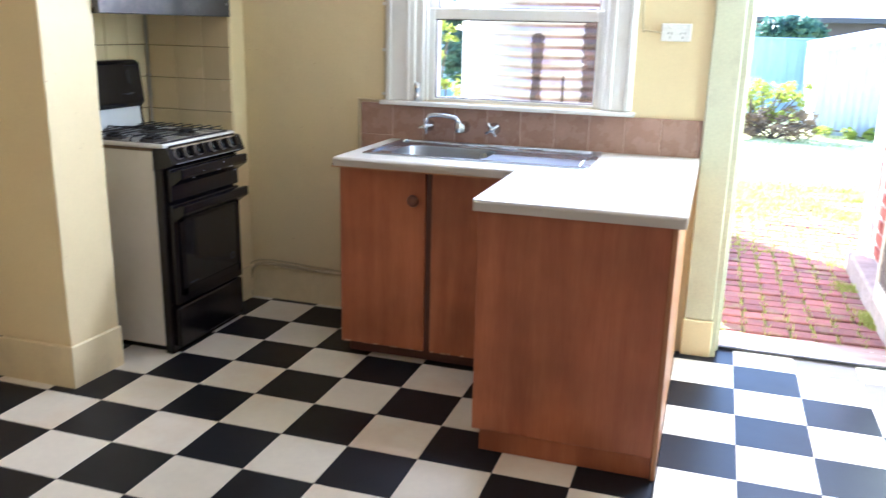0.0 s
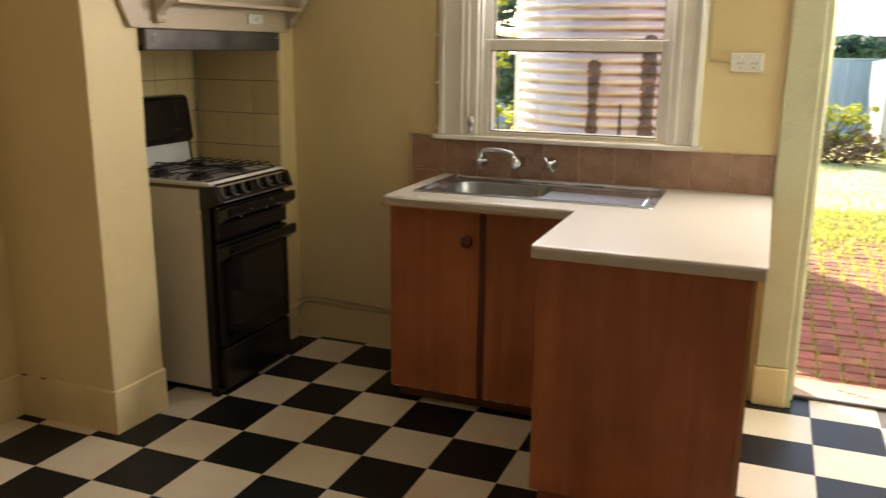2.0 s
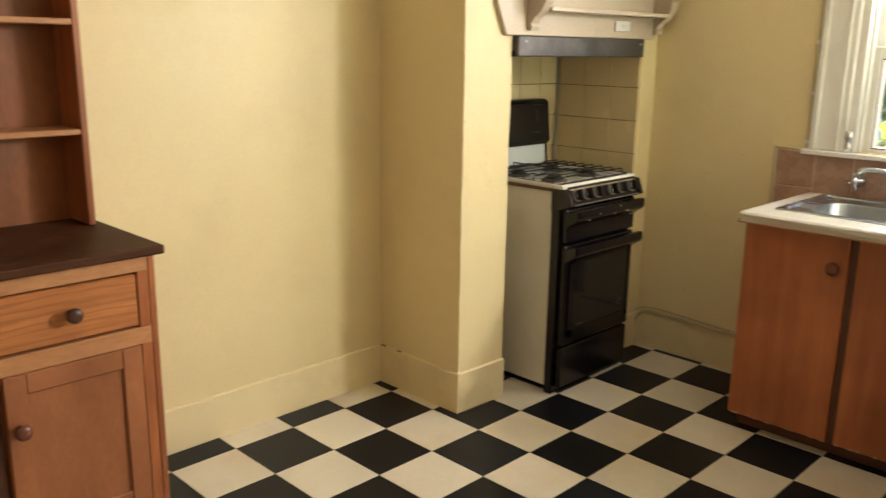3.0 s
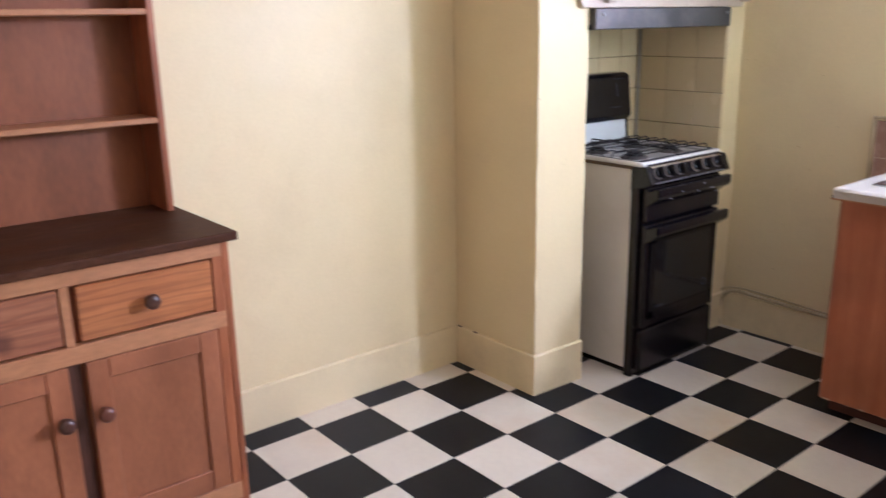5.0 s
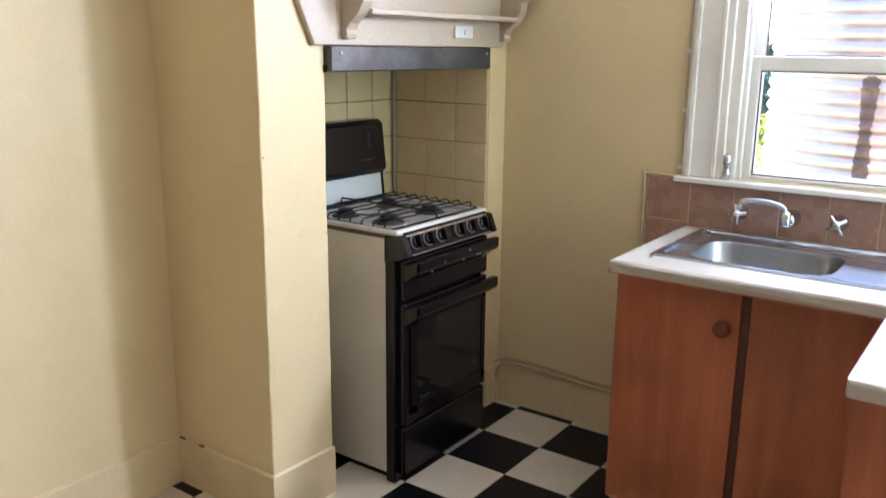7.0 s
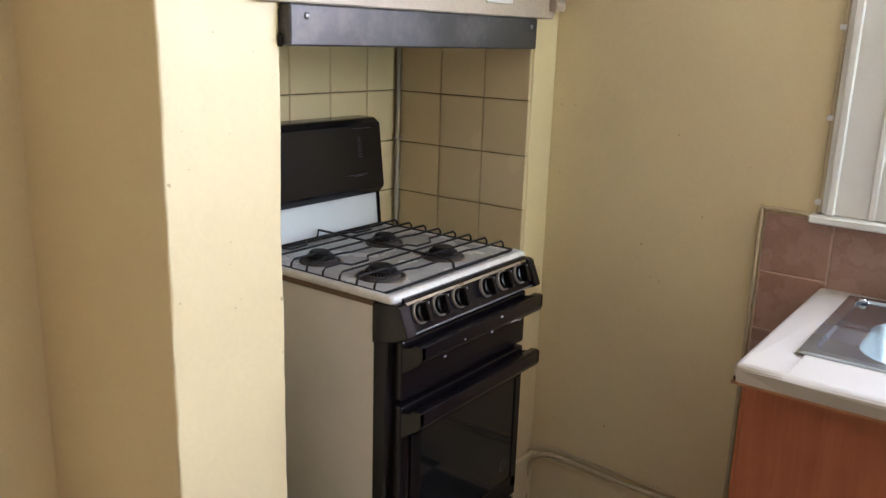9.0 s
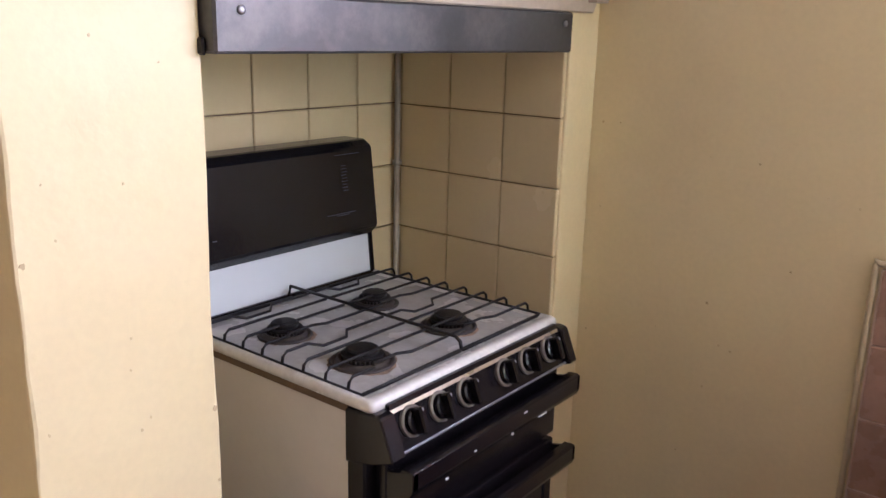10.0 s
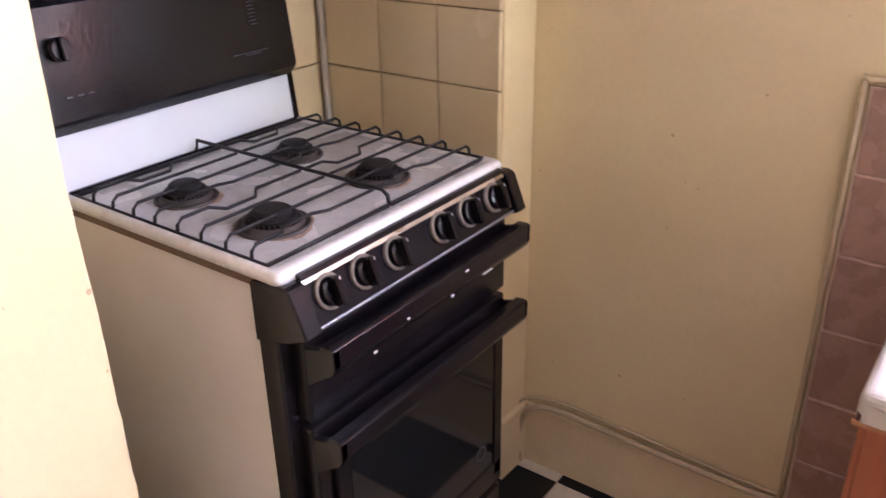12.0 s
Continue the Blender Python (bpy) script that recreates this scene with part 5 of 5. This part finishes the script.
# corrugated rainwater tank
TX, TY, TR, PITCH = 0.63, 4.95, 0.82, 0.0817
tank = thing("rainwater_tank", (TX, TY, GZ0), "rusty corrugated galvanised rainwater tank on a brick stand", "water tank")
bm = bmesh.new()
prev = None
for i in range(int(2.2 / PITCH * 8) + 1):
    z = 0.15 + i * PITCH / 8
    r = TR + 0.011 * math.sin(2 * math.pi * i / 8)
    ring = [bm.verts.new((TX + r * math.cos(2 * math.pi * k / 72), TY + r * math.sin(2 * math.pi * k / 72), z)) for k in range(72)]
    if prev:
        for k in range(72):
            bm.faces.new((prev[k], prev[(k + 1) % 72], ring[(k + 1) % 72], ring[k]))
    prev = ring
rust_shade_bands(RUST, PITCH * U, math.pi - 2 * math.pi * 0.30 / PITCH - 0.5)
part("wall", bm, RUST, tank, smooth=True)
lathe("lid", [(TR + 0.02, 2.33), (TR + 0.02, 2.35), (0.1, 2.5)], (TX, TY, 0), ZINC, tank, seg=48)
lathe("stand", [(TR + 0.03, GZ0), (TR + 0.03, 0.15)], (TX, TY, 0), BRICK_RED, tank, seg=48)
rng = random.Random(3)
for ang, w, z0, z1 in ((-92, 0.10, 0.3, 1.47), (-63, 0.13, 0.3, 1.66), (-77, 0.03, 0.4, 1.15), (-54, 0.05, 0.4, 1.25)):
    bm = bmesh.new()
    rows = []
    n = int((z1 - z0) / PITCH * 8)
    for i in range(n + 1):
        z = z0 + i * (z1 - z0) / n
        r = TR + 0.011 * math.sin(2 * math.pi * (z - 0.15) / PITCH) + 0.006
        ww = w * min(1, (z1 - z) * 30 + 0.45) * (0.85 + 0.45 * noise.noise((z * 4, ang, 0)) + 0.35 * noise.noise((z * 53, ang, 2)) - 0.06 * math.sin(2 * math.pi * (z - 0.15) / PITCH))
        rows.append([bm.verts.new((TX + r * math.cos(radians(ang) + d), TY + r * math.sin(radians(ang) + d), z)) for d in (-ww / 2 / TR, 0, ww / 2 / TR)])
    for a, b in zip(rows, rows[1:]):
        for k in range(2):
            bm.faces.new((a[k], a[k + 1], b[k + 1], b[k]))
    part("rust_streak", bm, RUST_DARK, tank, "dark rust streak")

# brick wing, its footing, screen door, white post
BWX, BWY = 3.12, 3.74
wing = structure(thing("wall_wing", (BWX, 2.7, 0), "red brick outer wall with pale mortar", "brick wall"), "red brick outer wall with pale mortar joints", "brick wall")
box("mortar", (BWX + 0.008, OUT_Y, GZ0), (BWX + 0.25, BWY - 0.006, 2.9), MORTAR, wing, bevel=0)
structure(box("wall_outer", (WX - 0.2, OUT_Y - 0.003, GZ0), (WIN[0] - 0.03, OUT_Y + 0.012, 2.9), BRICK_RED, bevel=0), "red brick outer face of the house wall", "brick wall")
foot = structure(box("footing", (2.985, 2.08, -0.2), (BWX + 0.02, BWY + 0.02, 0.035), CONCRETE, bevel=0.012), "weathered concrete footing along the brick wall", "footing")
structure(box("post_white", (BWX - 0.02, BWY, -0.2), (BWX + 0.12, BWY + 0.34, 2.9), WHITE, bevel=0.006), "white painted pier at the end of the brick wall", "pier")

screen = structure(thing("screen_door", (2.98, 1.78, 0.02), "cream framed fly screen door with diamond grille, open outwards", "screen door"), "cream framed fly screen door with a diamond grille, open", "screen door")
SX, A0, A1, Z0, Z1 = 2.975, 1.77, 2.62, 0.02, 2.12
for y0, y1 in ((A0, A0 + 0.05), (A1 - 0.045, A1)):
    box("stile", (SX, y0, Z0), (SX + 0.03, y1, Z1), SCREENFRAME, screen, bevel=0.003)
for z0, z1 in ((Z0, Z0 + 0.12), (Z1 - 0.06, Z1)):
    box("rail", (SX + 0.001, A0 + 0.05, z0), (SX + 0.029, A1 - 0.045, z1), SCREENFRAME, screen, bevel=0.003)
box("fly_mesh", (SX + 0.016, A0 + 0.045, Z0 + 0.11), (SX + 0.0175, A1 - 0.04, Z1 - 0.055), MESH, screen, "dark fly mesh", bevel=0)
bm = bmesh.new()
ya, yb, za, zb = A0 + 0.05, A1 - 0.045, Z0 + 0.12, Z1 - 0.06
step = 0.062
for sgn in (1, -1):
    c = -3.0
    while c < 5.0:
        # the line z = sgn * 2 * (y - ya) + c, cut to the panel
        zz = [c, sgn * 2.0 * (yb - ya) + c]
        t0, t1 = 0.0, 1.0
        dz = zz[1] - zz[0]
        for lim, s in ((za, 1), (zb, -1)):
            f = (lim - zz[0]) / dz
            if s * dz > 0:
                t0 = max(t0, f)
            else:
                t1 = min(t1, f)
        if t1 - t0 > 0.02:
            p0 = (SX + 0.008, ya + t0 * (yb - ya), zz[0] + t0 * dz)
            p1 = (SX + 0.008, ya + t1 * (yb - ya), zz[0] + t1 * dz)
            add_tube(bm, [p0, p1], 0.0035, 4)
        c += step * 2
part("grille", bm, GRILLE, screen, "diamond pattern metal grille")
h = box("handle_plate", (SX - 0.008, A1 - 0.04, 1.24), (SX, A1 - 0.008, 1.46), DARKTRIM, screen, "black lock plate with lever", bevel=0.002)
tube("lever", [(SX - 0.008, A1 - 0.024, 1.36), (SX - 0.05, A1 - 0.024, 1.36), (SX - 0.055, A1 - 0.09, 1.36)], 0.008, DARKTRIM, h)

# shed, fence, neighbour's house
def add_corrugated(bm, p0, p1, z0, z1, pitch, depth, normal, top1=None):
    """A wavy sheet from p0 to p1, its top running from z1 to top1."""
    p0, p1 = Vector(p0), Vector(p1)
    length = (p1 - p0).length
    n = max(4, int(length / pitch * 6))
    top1 = z1 if top1 is None else top1
    prev = None
    for i in range(n + 1):
        t = i / n
        p = p0.lerp(p1, t) + Vector(normal) * depth * math.sin(2 * math.pi * t * length / pitch)
        q = (bm.verts.new((p.x, p.y, z0)), bm.verts.new((p.x, p.y, z1 + (top1 - z1) * t)))
        if prev:
            bm.faces.new((prev[0], q[0], q[1], prev[1]))
        prev = q


shed = thing("garden_shed", (4.7, 14, GZ0), "small pale corrugated metal garden shed with a low gable", "shed")
F0, F1, FY, FB, RX = 3.60, 6.1, 13.0, 15.6, 4.85
bm = bmesh.new()
add_corrugated(bm, (F0, FY, 0), (RX, FY, 0), GZ0, 1.255, 0.12, 0.012, (0, -1, 0), 1.515)
add_corrugated(bm, (RX, FY, 0), (F1, FY, 0), GZ0, 1.515, 0.12, 0.012, (0, -1, 0), 1.255)
part("front_wall", bm, ZINC, shed)
bm = bmesh.new()
add_corrugated(bm, (F0, FB, 0), (F0, FY, 0), GZ0, 1.365, 0.12, 0.012, (-1, 0, 0), 1.255)
part("side_wall", bm, ZINC, shed)
for xa, za_, xb, zb_ in ((F0 - 0.03, 1.258, RX, 1.535), (F1 + 0.03, 1.258, RX, 1.535)):
    bm = bmesh.new()
    n = 80
    prev = None
    for i in range(n + 1):
        y = FY - 0.12 + (FB - FY + 0.2) * i / n
        dz = 0.008 * math.sin(2 * math.pi * (y - FY) / 0.19) + 0.043 * (y - FY)
        q = (bm.verts.new((xa, y, za_ + dz)), bm.verts.new((xb, y, zb_ + dz)))
        if prev:
            bm.faces.new((prev[0], q[0], q[1], prev[1]))
        prev = q
    part("roof_sheet", bm, SHED_ROOF, shed)
prism("fascia", [(F0 - 0.03, 1.222), (RX, 1.495), (RX, 1.535), (F0 - 0.03, 1.258)], FY - 0.14, FY - 0.125, 1, ZINC, shed)
box("corner_trim", (F0 - 0.025, FY - 0.025, GZ0), (F0 + 0.03, FY + 0.03, 1.25), ZINC, shed, bevel=0.003)

fence = thing("sheet_fence", (0, 17, GZ0), "pale blue corrugated sheet metal fence", "fence")
bm = bmesh.new()
add_corrugated(bm, (-14, 16.6, 0), (22, 16.6, 0), GZ0, 1.40, 0.26, 0.025, (0, -1, 0))
part("sheet", bm, FENCE, fence)
box("cap_rail", (-14, 16.55, 1.395), (22, 16.66, 1.43), FENCE, fence, bevel=0.004)

house = thing("neighbour_house", (6, 30, GZ0), "neighbouring house with a pale metal roof and skylight", "house")
HY = 25.0
box("wall", (-4, HY + 0.6, GZ0), (22, HY + 9, 1.95), HOUSE_SHADED, house, bevel=0)
bm = bmesh.new()
prev = None
for i in range(301):
    x = -4.6 + 27.2 * i / 300
    dz = 0.008 if i % 5 == 0 else 0.0
    q = (bm.verts.new((x, HY, 2.0 + dz)), bm.verts.new((x, HY + 12, 4.4 + dz)))
    if prev:
        bm.faces.new((prev[0], q[0], q[1], prev[1]))
    prev = q
part("roof", bm, ROOFPALE, house, "pale ribbed metal roof")
box("gutter", (-4.6, HY - 0.12, 1.84), (22.6, HY, 2.0), DARKTRIM, house, bevel=0.01)
prism("skylight", [(HY + 5.6, 3.10), (HY + 7.4, 3.46), (HY + 7.4, 3.54), (HY + 5.6, 3.18)], 7.0, 7.7, 0, DARKTRIM, house, "dark framed skylight")


# plants
def leaf_cloud(bm, center, radius, count, size, rg, squash=1.0):
    for _ in range(count):
        d = Vector((rg.gauss(0, 1), rg.gauss(0, 1), rg.gauss(0, 1))).normalized() * radius * (0.45 + 0.55 * rg.random() ** 0.5)
        d.z *= squash
        p = Vector(center) + d
        u = Vector((rg.gauss(0, 1), rg.gauss(0, 1), rg.gauss(0, 0.6))).normalized()
        w = u.cross(Vector((rg.gauss(0, 1), rg.gauss(0, 1), rg.gauss(0, 1)))).normalized()
        s = size * rg.uniform(0.6, 1.3)
        q = [bm.verts.new(p - u * s), bm.verts.new(p + w * s * 0.35 - u * s * 0.1), bm.verts.new(p + u * s), bm.verts.new(p - w * s * 0.35 - u * s * 0.1)]
        bm.faces.new(q)


def shrub(name, at, clumps, mat, label, size, per, seed, stems=6, category="shrub"):
    rg = random.Random(seed)
    s = thing(name, at, label, category, "shrubs in the garden" if name == "garden_shrub" else "")
    for k in range(stems):
        c = clumps[k % len(clumps)][0]
        a = Vector(at) + Vector((rg.uniform(-0.06, 0.06), rg.uniform(-0.06, 0.06), 0))
        e = Vector(c)
        m = a.lerp(e, 0.5) + Vector((rg.uniform(-0.1, 0.1), rg.uniform(-0.1, 0.1), 0.05))
        tube("stem", curve_points([a, m, e], 4), 0.012, BARK, s, seg=5)
    bm = bmesh.new()
    for c, r in clumps:
        leaf_cloud(bm, c, r, per, size, rg, 0.8)
    part("crown", bm, mat, s)
    return s


rg = random.Random(8)
cl = lambda x, y, z, sx, sz, n, r0, r1: [((x + rg.uniform(-sx, sx), y + rg.uniform(-0.4, 0.4), z + rg.uniform(-sz, sz)), rg.uniform(r0, r1)) for _ in range(n)]
shrub("garden_shrub", (-1.15, 7.0, GZ0), cl(-1.2, 7.0, 0.9, 0.42, 0.62, 38, 0.04, 0.10) + cl(-1.35, 7.0, 1.85, 0.3, 0.3, 10, 0.05, 0.09), LEAF_Y, "yellow-green leafy shrub beside the tank", 0.045, 30, 1, 18)
shrub("garden_shrub", (-1.0, 8.2, GZ0), cl(-1.0, 8.2, 0.45, 0.6, 0.3, 9, 0.15, 0.28), LEAF_Y, "low pale green shrub", 0.05, 120, 2, 6)
shrub("garden_shrub", (2.6, 12.3, GZ0), cl(2.45, 12.4, 0.40, 1.0, 0.30, 60, 0.06, 0.15), LEAF_Y, "yellow-green shrub beside the shed", 0.038, 60, 3, 24)
shrub("dry_shrub", (2.9, 12.0, GZ0), cl(2.75, 12.0, 0.10, 0.7, 0.19, 40, 0.07, 0.14), LEAF_B, "dry brown tangled bush at the shed corner", 0.045, 60, 4, 14)
shrub("garden_shrub", (4.4, 12.75, GZ0), cl(4.3, 12.8, -0.06, 0.75, 0.03, 14, 0.06, 0.12), LEAF_Y, "low weeds along the foot of the shed", 0.04, 90, 14, 6)
shrub("tree", (-2.8, 12.5, GZ0), cl(-2.7, 12.5, 0.95, 1.7, 0.5, 22, 0.3, 0.5) + cl(-3.1, 12.6, 2.05, 0.9, 0.55, 14, 0.2, 0.4), LEAF_D, "dark green garden tree behind the tank", 0.10, 200, 5, 12, "tree")
# the second tree is an unseen sun blocker, added for the window's shade
shrub("tree", (-8.66, 11.1, GZ0), [((-8.66 + rg.uniform(-0.25, 0.25), 11.1 + rg.uniform(-0.25, 0.25), 1.0 + 0.42 * k), 0.75) for k in range(20)], LEAF_D, "tall cypress added out of view to keep sun off the sink window", 0.2, 260, 9, 4, "tree")
shrub("tree", (3.4, 20.5, GZ0), cl(3.5, 20.5, 1.5, 0.9, 0.35, 12, 0.3, 0.45), LEAF_D, "dark green bush behind the fence", 0.12, 200, 6, 8, "tree")
shrub("tree", (7.6, 21.0, GZ0), [((7.4 + rg.uniform(-0.8, 0.8), 21, 2.6 + rg.uniform(-0.5, 0.8)), 0.35) for _ in range(9)], LEAF_B, "bare twiggy branches beyond the shed", 0.08, 45, 7, 9, "tree")
postt = thing("garden_post", (-0.86, 7.0, GZ0), "pale weathered garden post behind the tank", "post")
box("post", (-0.885, 6.97, GZ0), (-0.83, 7.03, 2.6), WHITE, postt, bevel=0.004)
pipe2 = thing("inlet_pipe", (-0.6, 6.0, 1.7), "white plastic inlet pipe running to the tank", "pipe")
tube("pipe", curve_points([(-1.6, 7.0, 1.98), (-1.1, 6.6, 1.78), (-0.55, 6.0, 1.72), (0.0, 5.4, 1.95), (0.3, 5.2, 2.45)]), 0.05, WHITE, pipe2, seg=12)

# lawn blades and moss tufts
rg = random.Random(11)
bm = bmesh.new()
for _ in range(5000):
    x, y = rg.uniform(0.8, 5.2), 4.0 + 9.2 * rg.random() ** 1.3
    if y < 6.6 and x < 3.9 and rg.random() > 0.1 + max(0, y - 5.2) * 0.5:
        continue
    if y < 4.4 and x > 3.0:
        continue
    z = -0.118 if (y < 7.3 and x < 3.9) else GZ0
    hgt, a = rg.uniform(0.02, 0.05), rg.uniform(0, 6.28)
    w = 0.008
    bm.faces.new((bm.verts.new((x - w * math.cos(a), y - w * math.sin(a), z)), bm.verts.new((x + w * math.cos(a), y + w * math.sin(a), z)), bm.verts.new((x + rg.uniform(-0.03, 0.03), y + rg.uniform(-0.03, 0.03), z + hgt))))
for _ in range(14000):
    x, y = rg.uniform(1.3, 3.9), rg.gauss(6.3, 0.55)
    if noise.noise((x * 2.3, y * 3.1, 5.0)) < rg.uniform(-0.25, 0.35) or y < 4.6:
        continue
    hgt, a, w = rg.uniform(0.02, 0.075), rg.uniform(0, 6.28), rg.uniform(0.01, 0.02)
    bm.faces.new((bm.verts.new((x - w * math.cos(a), y - w * math.sin(a), -0.118)), bm.verts.new((x + w * math.cos(a), y + w * math.sin(a), -0.118)), bm.verts.new((x + rg.uniform(-0.05, 0.05), y + rg.uniform(-0.05, 0.05), -0.118 + hgt))))
tagged(part("grass_blades", bm, BLADE), "short green and yellow lawn grass", "grass", kind="stuff")
bm = bmesh.new()
for _ in range(6500):
    along = rg.random()
    if along < 0.5:
        y = rg.uniform(2.1, 4.0)
        x = 2.985 - abs(rg.gauss(0, 0.035 if y < 3.0 else 0.06))
        if noise.noise((x * 4, y * 3.3, 2.0)) < rg.uniform(-0.05, 0.45):
            continue
    else:
        x, y = 2.02 + 0.1236 * rg.randint(0, 8) + rg.gauss(0, 0.010), 2.0 + 4.8 * rg.random() ** 0.8
    hgt, a = rg.uniform(0.008, 0.035), rg.uniform(0, 6.28)
    w = 0.006
    bm.faces.new((bm.verts.new((x - w * math.cos(a), y - w * math.sin(a), -0.118)), bm.verts.new((x + w * math.cos(a), y + w * math.sin(a), -0.118)), bm.verts.new((x + rg.uniform(-0.02, 0.02), y + rg.uniform(-0.02, 0.02), -0.1 + hgt))))
for _ in range(6000):
    y = 3.9 + 3.2 * rg.random()
    x = rg.uniform(1.8, 3.85)
    if x > 2.98 and y < 4.15:
        continue
    row = 1.955 + 0.1265 * round((y - 1.955) / 0.1265) + 0.063
    y = row + rg.gauss(0, 0.022)
    hgt, a, w = rg.uniform(0.008, 0.03), rg.uniform(0, 6.28), 0.008
    bm.faces.new((bm.verts.new((x - w * math.cos(a), y - w * math.sin(a), -0.118)), bm.verts.new((x + w * math.cos(a), y + w * math.sin(a), -0.118)), bm.verts.new((x + rg.uniform(-0.02, 0.02), y + rg.uniform(-0.02, 0.02), -0.1 + hgt))))
tagged(part("moss_tufts", bm, BLADE), "green moss and weeds in the paving joints", "moss", kind="stuff")


# ---- pieces: wall bricks, pavers, floor tiles ----
def piece_mesh(name, size, mat, bevel):
    bm = add_box(bmesh.new(), [-s / 2 for s in size], [s / 2 for s in size], bevel)
    for v in bm.verts:
        v.co *= U
    me = bpy.data.meshes.new(name)
    bm.to_mesh(me)
    bm.free()
    me.materials.append(mat)
    return me


rg = random.Random(21)
brick_me = piece_mesh("brick", (0.04, 0.244, 0.081), BRICK_RED, 0.004)
half_me = piece_mesh("brick", (0.04, 0.117, 0.081), BRICK_RED, 0.004)
for j in range(30):
    z = 0.04 + 0.0925 * (j + 0.5)
    y = BWY
    first = j % 2
    while y > OUT_Y + 0.1:
        ln = 0.117 if first else 0.244
        place("brick", half_me if first else brick_me, (BWX + 0.02 + rg.uniform(-0.002, 0.002), y - ln / 2, z), wing)
        y -= ln + 0.011
        first = 0
paver_me = [piece_mesh("paver", (0.237, 0.114 + d, 0.05), PAVER, 0.006) for d in (0, -0.006, -0.012)]
ROOT[pav.name] = Vector((0, 0, 0))
for j in range(39):
    y = 1.955 + 0.1265 * j
    for i in range(8):
        x = 1.9 + 0.2473 * i + (0.1236 if j % 2 else 0.0)
        if x + 0.11 > (3.25 if y < BWY_END + 0.06 else 3.85):
            continue
        ob = place("paver", rg.choice(paver_me), (x + rg.uniform(-0.004, 0.004), y + rg.uniform(-0.004, 0.004), -0.128 + rg.uniform(-0.004, 0.005)), pav)
        ob.rotation_euler = (rg.uniform(-0.015, 0.015), rg.uniform(-0.015, 0.015), rg.uniform(-0.02, 0.02))
tile_w = piece_mesh("tile", (T - 0.0012, T - 0.0012, 0.004), TILE_W, 0.0008)
tile_b = piece_mesh("tile", (T - 0.0012, T - 0.0012, 0.004), TILE_B, 0.0008)
tile_grey = piece_mesh("tile", (T - 0.0012, T - 0.0012, 0.004), TILE_GREY, 0.0008)
GREY_AT = ((9, 5), (10, 4))  # two tiles inside the door are grey-brown, not black
ROOT[floor.name] = Vector((0, 0, 0))
for i in range(-4, 12):
    for j in range(-13, 6):
        y0, y1 = j * T, (j + 1) * T
        if i >= 7:  # the boards sink a little towards the door, and the tiles close up with them
            y0, y1 = (y - 0.042 * min(1, max(0, (y + 0.8) / 1.9)) for y in (y0, y1))
        ob = place("tile", tile_grey if (i, j) in GREY_AT else tile_w if (i + j) % 2 else tile_b, ((i + 0.5) * T - (0.008 if i >= 7 else 0), (y0 + y1) / 2, -0.002), floor)
        ob.scale = (1, (y1 - y0) / T, 1)
